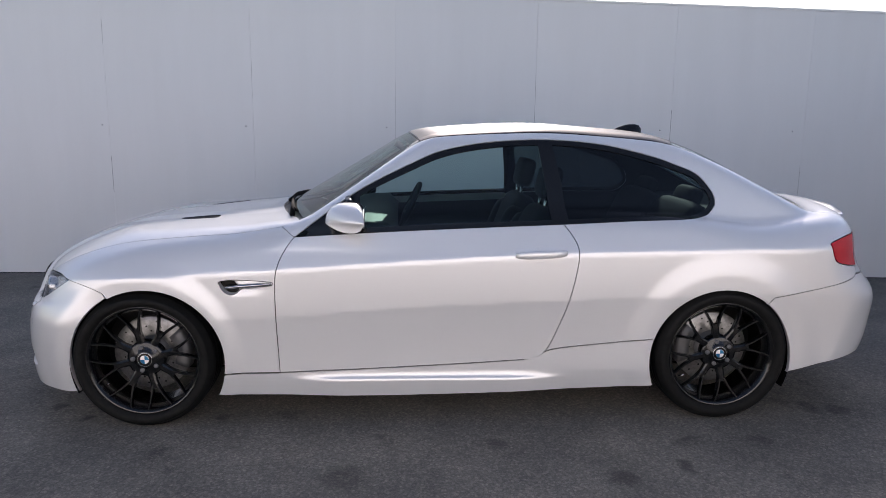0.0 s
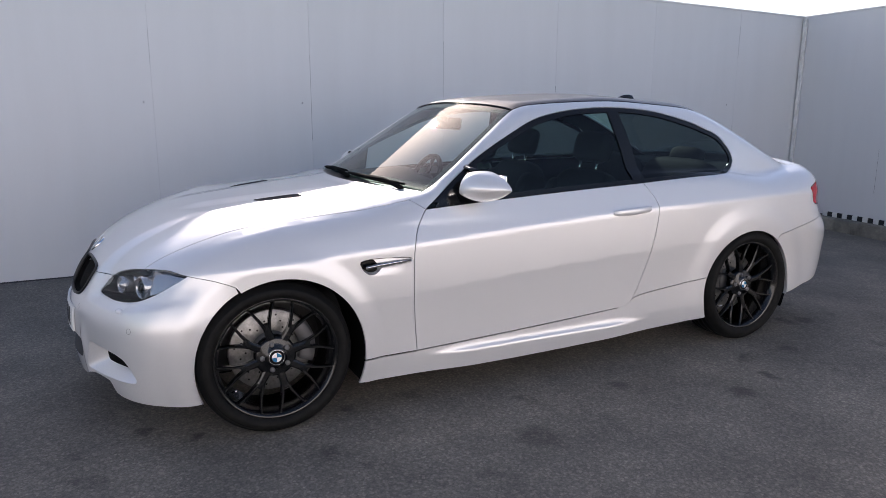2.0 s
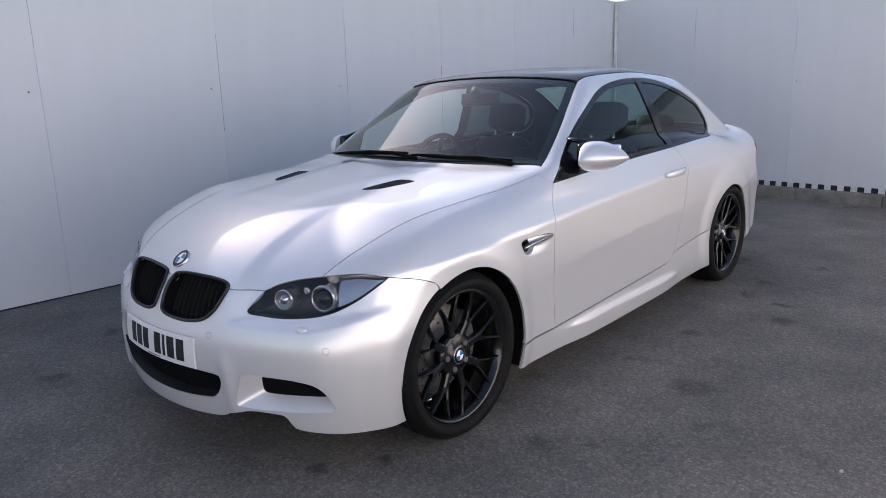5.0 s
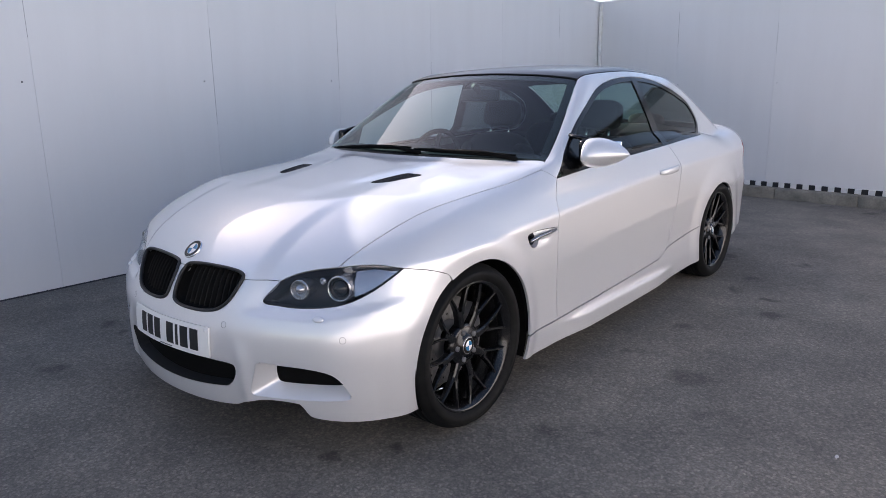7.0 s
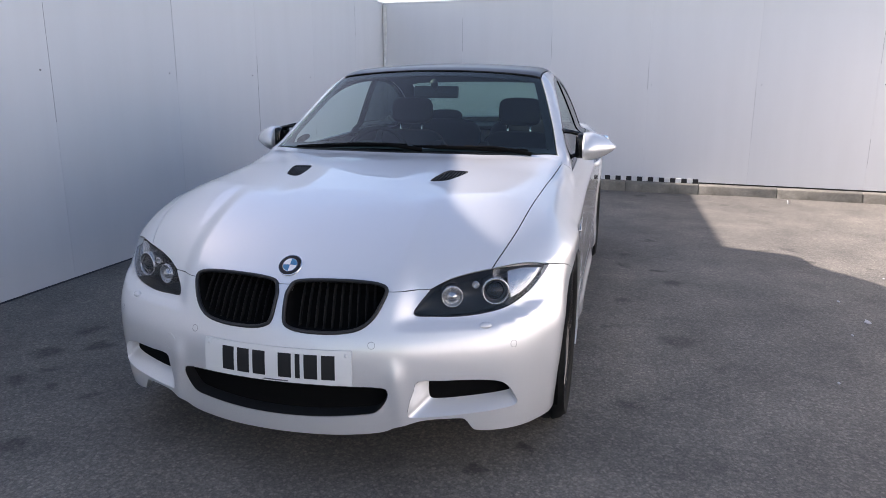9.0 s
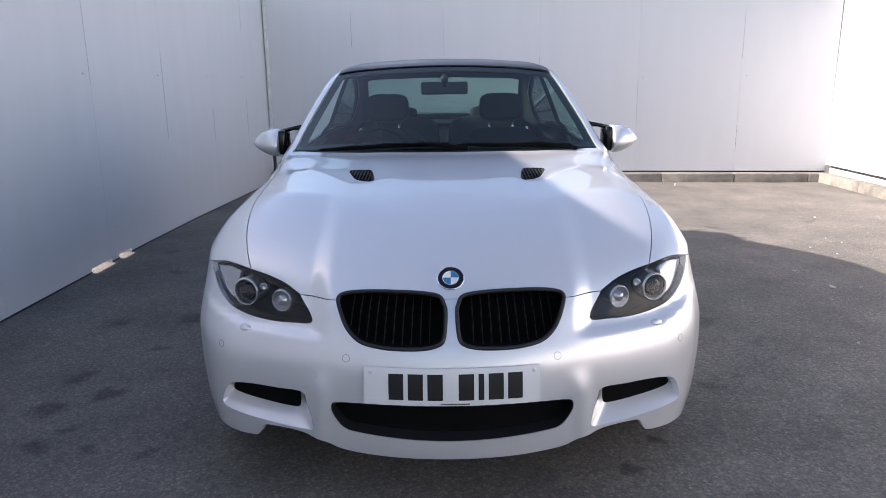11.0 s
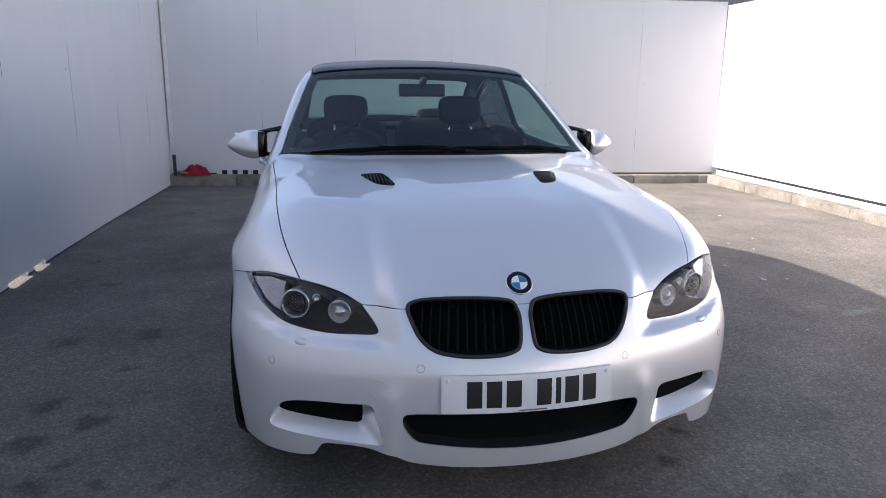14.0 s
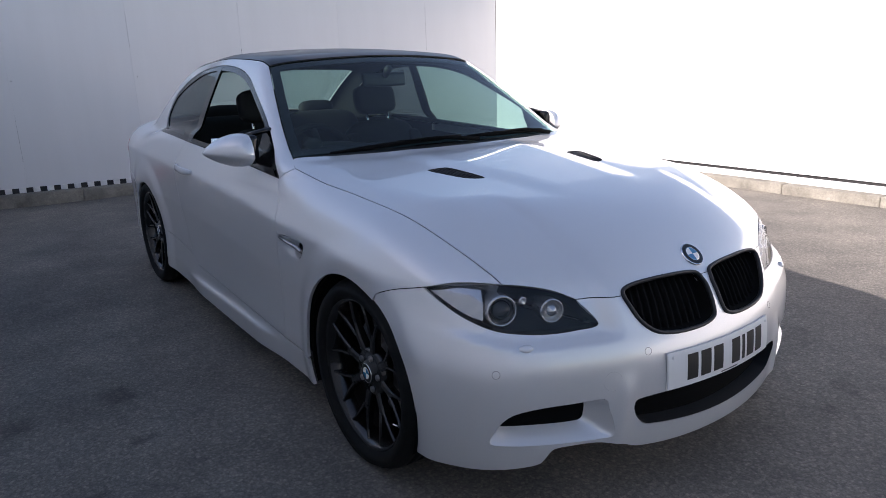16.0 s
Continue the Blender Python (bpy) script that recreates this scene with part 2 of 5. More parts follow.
tail = curve((0.15, 3.66), (0.3, 3.78), (0.5, 3.83), (0.62, 3.825), (0.7, 3.765), (0.9, 3.675), (1.02, 3.63), (1.1, 3.60))
deck = curve((-0.9, 0.48), (-0.74, 0.665), (-0.66, 0.722), (-0.54, 0.814), (-0.4, 0.872), (-0.2, 0.907), (0.1, 0.941), (0.35, 0.966), (0.6, 0.985), (0.9, 1.0), (1.5, 1.03), (2.4, 1.025), (2.9, 1.015), (3.25, 1.043), (3.45, 1.054), (3.55, 1.048), (3.75, 1.0), (3.9, 0.93))
roof = curve((0.8, 1.30), (1.1, 1.367), (1.4, 1.411), (1.7, 1.431), (1.95, 1.436), (2.2, 1.421), (2.5, 1.396), (2.8, 1.343), (3.2, 1.24))
fold = curve((-0.80, 0.27), (-0.614, 0.352), (-0.46, 0.455), (-0.375, 0.503), (-0.24, 0.555), (-0.1, 0.605), (0.08, 0.650), (0.25, 0.672), (0.45, 0.69), (0.7, 0.70))
belt = curve((0.4, 0.795), (0.75, 0.80), (1.2, 0.80), (2.0, 0.785), (2.7, 0.752), (3.4, 0.69))


def body(x, y, z):
    y = np.abs(y)
    zc = crease(x)
    over = z - zc
    side = width(x) - 0.50 * 0.005 * np.log1p(np.exp(np.clip(over / 0.005, -30, 30))) - 0.10 * np.maximum(0.30 - z, 0) ** 1.5 - 0.22 * np.maximum(zc - 0.22 - z, 0) * np.maximum(z - 0.26, 0)
    side = side - 0.022 * (1 - step(0.15, 0.44, z)) * (1 - step(-0.30, -0.06, x))
    side = side - 0.030 * step(0.50, 0.70, z) * (1 - step(-0.42, -0.05, x))
    for (hx, hz), r, proud, reach in ((HUB_F, 0.372, 0.013, 0.105), (HUB_R, 0.378, 0.010, 0.14)):
        d = np.hypot(x - hx, z - hz)
        side = side + proud * (1 - step(r + 0.012, r + reach, d))
    side = side + 0.020 * (1 - step(0.225, 0.262, z)) * step(0.62, 0.95, x) * (1 - step(1.70, 2.05, x))
    side = side - 0.008 * step(0.40, 0.44, x) * (1 - step(0.46, 0.60, x)) * np.exp(-(((z - 0.670) / 0.016) ** 2))
    front = nose(z) + 0.395 * y**2
    # the shelf under the headlamp
    shelf = step(0.540, 0.574, z - 0.25 * np.maximum(y - 0.66, 0))
    front = front + 0.027 * shelf * step(0.36, 0.44, y) * (1 - step(0.74, 0.88, y))
    front = front - 0.010 * np.exp(-(((y - 0.388 - 0.12 * (0.42 - z)) / 0.031) ** 2)) * (1 - step(0.38, 0.47, z))
    high = step(0.75, 0.98, z)
    back = tail(z) - 0.028 - 0.08 * high - (0.34 * y**2 + 0.10 * y**4) * (1 - 0.5 * high)
    ridge = np.hypot(np.maximum(-0.16 - x, 0), np.maximum(y - 0.13 - 0.13 * step(-0.2, 0.6, x), 0))
    dome = 0.008 * (1 - 0.3 * step(0.0, 0.45, x)) * (1 - step(0.0, 0.15, ridge)) * (1 - step(0.9, 1.2, x))
    # the crease that runs from the grille's corner to the screen pillar
    yc = fold(x)
    flank_wide = 0.755 - yc
    crest = np.minimum(0.062 * (yc / 0.8) ** 3, 0.15 * flank_wide)
    dome = dome + crest * np.maximum(-smax(-((y / yc) ** 3), (y - yc) / flank_wide - 1, 0.6), 0) * step(-0.62, -0.28, x) * (1 - step(0.55, 0.75, x))
    top = deck(x) - 0.012 + dome - 0.062 * (y / 0.8) ** 3 * (1 - step(0.35, 0.85, x) + step(2.5, 3.05, x))
    low = smax(smax(y - side, front - x, 0.16), x - back, 0.14)
    low = smax(low, z - top, 0.08)
    glass_x = 0.572 + (z - 0.985) * 1.66 + 0.34 * y**2
    rear_x = 2.700 + (1.36 - z) * 2.02 - 0.38 * y**2
    flank = belt(x) - 0.345 * (z - 0.93) - 0.18 * np.maximum(z - 0.93, 0) ** 2
    up = smax(y - flank, z - roof(x) + 0.030 * (y / 0.56) ** 2, 0.09)
    up = smax(up, (glass_x - x) * 0.48, 0.035)
    up = smax(up, (x - rear_x) * 0.42, 0.06)
    up = smax(up, 0.86 + 0.145 * step(2.8, 3.25, x) - z, 0.02)
    return -smax(-low, -up, 0.03)


def solve(inner, outer):
    """Where the ways from inner points to outer points leave the body."""
    lo, hi = np.zeros(len(inner)), np.ones(len(inner))
    for _ in range(30):
        mid = (lo + hi) / 2
        p = inner + mid[:, None] * (outer - inner)
        inside = body(p[:, 0], p[:, 1], p[:, 2]) < 0
        lo, hi = np.where(inside, mid, lo), np.where(inside, hi, mid)
    return inner + lo[:, None] * (outer - inner)


def on_side(uv, sign=-1.0):
    x, z = np.array(uv, float).T
    return solve(np.stack([x, 0 * x, z], -1), np.stack([x, 0 * x + 1.2 * sign, z], -1))


def on_top(uv):
    x, y = np.array(uv, float).T
    return solve(np.stack([x, y, 0 * x + 0.45], -1), np.stack([x, y, 0 * x + 1.7], -1))


AXIS = 0.35


def on_front(uv):
    a, z = np.array(uv, float).T
    a = np.radians(a)
    return solve(np.stack([AXIS + 0 * a, 0 * a, z], -1), np.stack([AXIS - 1.6 * np.cos(a), 1.6 * np.sin(a), z], -1))


def normals(p):
    e, x, y, z = 0.002, *np.array(p).T
    n = np.stack([body(x + e, y, z) - body(x - e, y, z), body(x, y + e, z) - body(x, y - e, z), body(x, y, z + e) - body(x, y, z - e)], -1)
    return n / np.linalg.norm(n, axis=1, keepdims=True)


# ---- building helpers ----
def finish(bm, name, mat, parent=None, label="", smooth=True):
    me = bpy.data.meshes.new(name)
    bm.to_mesh(me)
    bm.free()
    for m in mat if isinstance(mat, (list, tuple)) else [mat]:
        me.materials.append(m)
    if smooth:
        me.shade_smooth()
    ob = new(name, me)
    if parent:
        ob.parent = parent
    if label:
        ob["label"] = label
    return ob


def part(name, bm, mat, parent, label="", smooth=True):
    return finish(bm, name, mat, parent, label, smooth)


def empty(name, at=(0, 0, 0)):
    ob = new(name)
    ob.empty_display_size = 0.2
    ob.location = at
    return ob


def box(bm, centre, size, bevel=0.0, turn=None, segments=2):
    made = bmesh.ops.create_cube(bm, size=1.0)["verts"]
    bmesh.ops.scale(bm, vec=size, verts=made)
    if bevel:
        edges = list({e for v in made for e in v.link_edges})
        got = bmesh.ops.bevel(bm, geom=edges, offset=bevel, segments=segments, profile=0.5, affect="EDGES")
        made = list({v for f in got["faces"] for v in f.verts} | {v for v in made if v.is_valid})
    m = Matrix.Translation(centre) @ (turn if turn else Matrix())
    bmesh.ops.transform(bm, matrix=m, verts=made)
    return made


def lathe(bm, profile, around, axis="y", n=48, mat=0):
    """Turns a profile of (radius, along) about an axis through a point."""
    rings = []
    for r, a in profile:
        ring = []
        for i in range(n):
            t = 2 * math.pi * i / n
            c, s = r * math.cos(t), r * math.sin(t)
            p = {"y": (c, a, s), "z": (c, s, a), "x": (a, c, s)}[axis]
            ring.append(bm.verts.new(Vector(around) + Vector(p)))
        rings.append(ring)
    for a, b in zip(rings, rings[1:]):
        for i in range(n):
            f = bm.faces.new((a[i], a[(i + 1) % n], b[(i + 1) % n], b[i]))
            f.material_index = mat
    return rings


def tube(bm, points, radius, n=8, flat=1.0, cap=True):
    """A round or flattened bar along points; radius may be a list."""
    pts = [Vector(p) for p in points]
    rings = []
    for i, p in enumerate(pts):
        d = (pts[min(i + 1, len(pts) - 1)] - pts[max(i - 1, 0)]).normalized()
        u = d.cross(Vector((0, 0, 1)))
        u = (u if u.length > 0.05 else d.cross(Vector((0, 1, 0)))).normalized()
        v = u.cross(d)
        r = radius[i] if isinstance(radius, (list, tuple)) else radius
        rings.append([bm.verts.new(p + r * math.cos(2 * math.pi * k / n) * u + flat * r * math.sin(2 * math.pi * k / n) * v) for k in range(n)])
    for a, b in zip(rings, rings[1:]):
        for k in range(n):
            bm.faces.new((a[k], a[(k + 1) % n], b[(k + 1) % n], b[k]))
    if cap:
        bm.faces.new(rings[0][::-1])
        bm.faces.new(rings[-1])


def loop_tube(bm, points, normal_of, width, height, n=8):
    """A closed rounded bead that follows a loop of points on the body."""
    p = np.array(points)
    t = np.roll(p, -1, 0) - np.roll(p, 1, 0)
    t /= np.linalg.norm(t, axis=1, keepdims=True)
    o = normal_of
    side = np.cross(t, o)
    rings = [[bm.verts.new(p[i] + width * math.cos(2 * math.pi * k / n) * side[i] + height * math.sin(2 * math.pi * k / n) * o[i]) for k in range(n)] for i in range(len(p))]
    for i in range(len(p)):
        a, b = rings[i], rings[(i + 1) % len(p)]
        for k in range(n):
            bm.faces.new((a[k], a[(k + 1) % n], b[(k + 1) % n], b[k]))
    bmesh.ops.recalc_face_normals(bm, faces=bm.faces)


# ---- panels cut out of the body surface ----
CORE = 0.50


def on_tube(uv):
    x, s = np.array(uv, float).T
    a = s / 0.85
    inner = np.stack([x, 0 * x, 0 * x + CORE], -1)
    return solve(inner, inner + 1.4 * np.stack([0 * x, -np.cos(a), np.sin(a)], -1))


def on_arc(uv):
    a, z = np.array(uv, float).T
    return on_front(np.stack([np.degrees(a / 1.05), z], -1))


STERN = 2.6


def on_stern(uv):
    a, z = np.array(uv, float).T
    a = a / 1.05
    return solve(np.stack([STERN + 0 * a, 0 * a, z], -1), np.stack([STERN + 1.8 * np.cos(a), 1.8 * np.sin(a), z], -1))


def to_tube(p):
    return np.stack([p[:, 0], 0.85 * np.arctan2(p[:, 2] - CORE, -p[:, 1])], -1)


def to_arc(p):
    return np.stack([1.05 * np.arctan2(p[:, 1], AXIS - p[:, 0]), p[:, 2]], -1)


def to_stern(p):
    return np.stack([1.05 * np.arctan2(p[:, 1], p[:, 0] - STERN), p[:, 2]], -1)


def to_top(p):
    return p[:, :2].copy()


CHARTS = {"tube": (on_tube, to_tube), "arc": (on_arc, to_arc), "stern": (on_stern, to_stern), "top": (on_top, to_top)}


def rounded(points, closed=False, every=0.01):
    """A smooth line through control points."""
    p = np.array(points, float)
    n = len(p)
    out = []
    for i in range(n if closed else n - 1):
        q = [p[(i + k) % n] if closed else p[min(max(i + k, 0), n - 1)] for k in (-1, 0, 1, 2)]
        m = max(2, int(np.linalg.norm(q[2] - q[1]) / every))
        t = np.arange(m)[:, None] / m
        out.append(0.5 * (2 * q[1] + (q[2] - q[0]) * t + (2 * q[0] - 5 * q[1] + 4 * q[2] - q[3]) * t**2 + (3 * q[1] - q[0] - 3 * q[2] + q[3]) * t**3))
    if not closed:
        out.append(p[-1:])
    return np.concatenate(out)


def side(points, **kw):
    return on_side(rounded(points, **kw))


def front(points, closed=False, flip=1, every=0.01):
    """Control points of (degrees from the nose, height)."""
    p = rounded([(math.radians(a) * 1.05 * flip, z) for a, z in points], closed, every)
    return on_arc(p)


def top(points, **kw):
    return on_top(rounded(points, **kw))


def stern(points, closed=False):
    return on_stern(rounded([(math.radians(a) * 1.05, z) for a, z in points], closed))


def flipped(p):
    return p * np.array((1, -1, 1))


def ring(*lines):
    return np.concatenate([l[:-1] if np.linalg.norm(l[-1] - m[0]) < 0.004 else l for l, m in zip(lines, lines[1:] + lines[:1])])


def inside(poly, p):
    x, y = p.T
    hit = np.zeros(len(p), bool)
    for (x0, y0), (x1, y1) in zip(poly, np.roll(poly, -1, 0)):
        if y0 != y1:
            hit ^= ((y0 > y) != (y1 > y)) & (x < (x1 - x0) * (y - y0) / (y1 - y0) + x0)
    return hit


def even(poly, every):
    """The closed polygon with points at an even spacing, its corners kept."""
    out = []
    for a, b in zip(poly, np.roll(poly, -1, 0)):
        d = np.linalg.norm(b - a)
        if d < 1e-6:
            continue
        m = max(1, int(d / every))
        out.append(a + (b - a) * np.arange(m)[:, None] / m)
    p = np.concatenate(out)
    keep, last = [0], p[0]
    for i in range(1, len(p)):
        if np.linalg.norm(p[i] - last) > every * 0.45:
            keep.append(i)
            last = p[i]
    return p[keep]


def shrunk(poly, by):
    area = 0.5 * np.sum(poly[:, 0] * np.roll(poly[:, 1], -1) - np.roll(poly[:, 0], -1) * poly[:, 1])
    t = np.roll(poly, -1, 0) - np.roll(poly, 1, 0)
    t /= np.linalg.norm(t, axis=1, keepdims=True) + 1e-9
    return poly + by * math.copysign(1, area) * np.stack([-t[:, 1], t[:, 0]], -1)


def skin(name, chart, outline, mat, parent, holes=(), label="", grid=0.022, gap=0.002, depth=0.012, lift=0.0, both=False, flip_only=False):
    """A panel of the body: the part of its surface inside an outline, with a turned-in edge. both: also mirrored."""
    from mathutils.geometry import delaunay_2d_cdt
    put, take = CHARTS[chart]
    rim = [shrunk(even(take(outline), 0.010), gap)] + [shrunk(even(take(h), 0.008), -gap) for h in holes]
    lo, hi = rim[0].min(0), rim[0].max(0)
    gx, gy = np.meshgrid(np.arange(lo[0], hi[0], grid), np.arange(lo[1], hi[1], grid))
    gx[1::2] += grid / 2
    pts = np.stack([gx.ravel(), gy.ravel()], -1)
    ok = inside(rim[0], pts)
    for h in rim[1:]:
        ok &= ~inside(h, pts)
    pts = pts[ok]
    border = np.concatenate(rim)
    far = np.ones(len(pts), bool)
    for chunk in np.array_split(np.arange(len(pts)), max(1, len(pts) // 2000)):
        d = ((pts[chunk, None] - border[None]) ** 2).sum(-1).min(1)
        far[chunk] = d > (0.55 * grid) ** 2
    pts = pts[far]
    verts, edges, n = [], [], 0
    for r in rim:
        verts += [tuple(v) for v in r]
        edges += [(n + i, n + (i + 1) % len(r)) for i in range(len(r))]
        n += len(r)
    verts += [tuple(v) for v in pts]
    vs, _, fs, *_ = delaunay_2d_cdt([Vector(v) for v in verts], edges, [], 0, 1e-6)
    uv = np.array([tuple(v) for v in vs])
    tri = np.array([tuple(f) for f in fs])
    mid = uv[tri].mean(1)
    ok = inside(rim[0], mid)
    for h in rim[1:]:
        ok &= ~inside(h, mid)
    tri = tri[ok]
    p = put(uv)
    nrm = normals(p)
    p = p + lift * nrm
    flat = np.cross(p[tri[:, 1]] - p[tri[:, 0]], p[tri[:, 2]] - p[tri[:, 0]])
    turn = (flat * nrm[tri[:, 0]]).sum(1) < 0
    tri[turn] = tri[turn][:, ::-1]
    seen = {}
    for a, b, c in tri:
        for e in ((a, b), (b, c), (c, a)):
            seen[e] = seen.get(e, 0) + 1
    edge = [e for e in seen if (e[1], e[0]) not in seen]
    # turned-in edge: its own vertices, so that the border stays crisp
    faces = [tuple(t) for t in tri]
    allp, alln = list(p), list(nrm)
    for a, b in edge:
        k = len(allp)
        allp += [p[b], p[a], p[a] - depth * nrm[a], p[b] - depth * nrm[b]]
        out = np.cross(p[b] - p[a], nrm[a])
        out /= np.linalg.norm(out) + 1e-12
        alln += [out] * 4
        faces.append((k, k + 1, k + 2, k + 3))
    made = []
    for sgn in ((1, -1) if both else (-1,) if flip_only else (1,)):
        q = np.array(allp) * (1, sgn, 1)
        m = np.array(alln) * (1, sgn, 1)
        me = bpy.data.meshes.new(name)
        me.from_pydata([tuple(v) for v in q], [], faces if sgn > 0 else [f[::-1] for f in faces])
        me.materials.append(mat)
        me.shade_smooth()
        me.normals_split_custom_set_from_vertices([tuple(v) for v in m])
        ob = new(name, me)
        ob.parent = parent
        if label:
            ob["label"] = label
        made.append(ob)
    return made if both else made[0]


def funnel(name, outline, deep, mat, parent, label=""):
    """A duct from an outline on the surface to a smaller loop behind it."""
    a, b = np.array(outline), np.array(deep)
    n = len(a)
    bm = bmesh.new()
    rows = []
    for t in (0.0, 0.06, 0.3, 0.65, 1.0):
        rows.append([bm.verts.new(tuple(a[i] + t * (b[i] - a[i]))) for i in range(n)])
    for r, s in zip(rows, rows[1:]):
        for i in range(n):
            bm.faces.new((r[i], r[(i + 1) % n], s[(i + 1) % n], s[i]))
    ob = part(name, bm, mat, parent, label)
    return ob


# ---- the yard: ground, three sheet-clad walls, kerbs ----
def block(x0, x1, y0, y1, z0, z1, bevel=0.0):
    bm = bmesh.new()
    box(bm, ((x0 + x1) / 2, (y0 + y1) / 2, (z0 + z1) / 2), (x1 - x0, y1 - y0, z1 - z0), bevel)
    return bm


def ground():
    """One sheet to the horizon: level under the car, falling gently behind it towards the long wall."""
    bm = bmesh.new()
    profile = ((-1500, 0.0), (3.1, 0.0), (3.7, -0.006), (4.3, -0.018), (12.0, -0.203), (1500, -0.203))
    across = ((-1500, 0.2), (-5.0, 0.2), (-2.5, 0.45), (0.0, 0.75), (2.5, 1.0), (1500, 1.0))
    rows = [[bm.verts.new((x, y, z * k)) for y, k in across] for x, z in profile]
    for p, q in zip(rows, rows[1:]):
        for k in range(5):
            bm.faces.new((p[k], q[k], q[k + 1], p[k + 1]))
    return tagged(finish(bm, "ground", ASPHALT, smooth=False), "worn dark grey asphalt with oil stains, part sunlit", "ground", kind="structure")


GROUND = ground()
THICK, NOTCH = 0.06, 0.030
NORTH_WEST, NORTH_EAST, SOUTH_EAST, SOUTH_WEST = (-14.0, 2.66), (7.44, 2.475), (6.33, -4.97), (-14.0, -4.66)


def wall(name, a, b, label, sheet, first, foot=0.0, notches=(), rise=0.0, tall=2.42, drop=0.0, climb=0.0):
    """A wall of upright sheets on a rail, from a to b, its face towards the yard's middle; its top climbs away from b."""
    a, b = Vector((*a, 0)), Vector((*b, 0))
    along = (b - a).normalized()
    far = (b - a).length
    m = Matrix.Translation(a - Vector((0, 0, drop))) @ Matrix.Rotation(math.atan2(along.y, along.x), 4, "Z") @ Matrix.Rotation(-math.atan2(climb, far), 4, "Y")

    def lifted(bm):
        for v in bm.verts:
            if v.co.z > 1:
                v.co.z += rise * (far - v.co.x)
        return bm

    base = finish(lifted(block(0, far, 0.010, THICK, tall - 0.10, tall - 0.012)), name, SHEET, smooth=False)
    base.matrix_world = m
    tagged(base, label, "wall", kind="structure")
    # backing board behind the joints, open at the notches
    cuts = sorted(notches)
    x = 0.0
    for n0, n1 in [*cuts, (far, far)]:
        part("backing_board", lifted(block(x, n0, 0.012, THICK - 0.002, foot + 0.004, tall - 0.102)), BOARD, base, smooth=False)
        if n1 > n0:
            part("backing_board", lifted(block(n0, n1, 0.012, THICK - 0.002, NOTCH + 0.10, tall - 0.102)), BOARD, base, smooth=False)
        x = n1
    left = first - sheet
    while left < far:
        x0, x1 = max(left, 0), min(left + sheet, far)
        if x1 - x0 > 0.05:
            spans = [(x0 + 0.0008, x1 - 0.0008, foot)]
            for n0, n1 in cuts:
                spans = [p for s0, s1, low in spans for p in (((s0, n0, low), (n0, n1, NOTCH), (n1, s1, low)) if s0 < n0 and n1 < s1 else ((s0, s1, low),))]
            bm = bmesh.new()
            for s0, s1, low in spans:
                box(bm, ((s0 + s1) / 2, 0.004, (low + tall) / 2), (s1 - s0, 0.012, tall - low))
            bmesh.ops.remove_doubles(bm, verts=bm.verts, dist=0.0004)
            part("sheet", lifted(bm), SHEET, base, smooth=False)
        left += sheet
    part("cap_rail", lifted(block(0, far, -0.012, THICK + 0.012, tall, tall + 0.02, 0.004)), SHEET, base, smooth=False)
    return base, m, far


NORTH = wall("wall_north", NORTH_WEST, NORTH_EAST, "tall off-white coated sheet wall standing in its own shade", 1.30, 0.84, -0.11, ((16.12, 16.43), (16.55, 16.76)), 0.018, 2.44)
EAST = wall("wall_east", NORTH_EAST, SOUTH_EAST, "off-white sheet wall standing on a low concrete kerb", 1.28, 1.27, 0.16, (), 0.0148, 2.42, 0.09, 0.045)
SOUTH = wall("wall_south", SOUTH_EAST, SOUTH_WEST, "off-white sheet wall in full sun on a concrete kerb", 1.22, 0.9, 0.235, (), 0.0, 2.37, 0.04)


def plinth():
    """The white plinth and the dark gap between kerb and sheets of the sunlit wall."""
    base, m, far = SOUTH
    part("plinth", block(0.10, far, -0.006, 0.012, 0.13, 0.205, 0.004), STRIP_W, base, smooth=False)
    part("gap_strip", block(0.10, far, 0.016, 0.050, 0.14, 0.237), STRIP_K, base, smooth=False)


plinth()


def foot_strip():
    """A thin dark strip standing in for the shadow line where the long wall meets the ground."""
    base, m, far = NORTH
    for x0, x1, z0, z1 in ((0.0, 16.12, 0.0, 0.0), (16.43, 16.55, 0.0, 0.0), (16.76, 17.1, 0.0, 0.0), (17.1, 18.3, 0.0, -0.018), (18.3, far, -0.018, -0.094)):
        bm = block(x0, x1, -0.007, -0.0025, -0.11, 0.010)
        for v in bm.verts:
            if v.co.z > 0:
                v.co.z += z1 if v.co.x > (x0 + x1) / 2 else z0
        part("foot_strip", bm, POST_AND_GAP, base, smooth=False)


foot_strip()


def fixings():
    """Screw heads up the sheet joints."""
    for (base, m, far), first in ((NORTH, 0.84), (EAST, 1.27)):
        x = first
        while x < far:
            for z in (1.38,):
                bm = bmesh.new()
                lathe(bm, [(0.0004, -0.005), (0.005, -0.005), (0.0065, -0.002)], (x + 0.03, 0.0, z), "y", 10)
                part("screw", bm, IRON, base)
            x += 1.29


fixings()


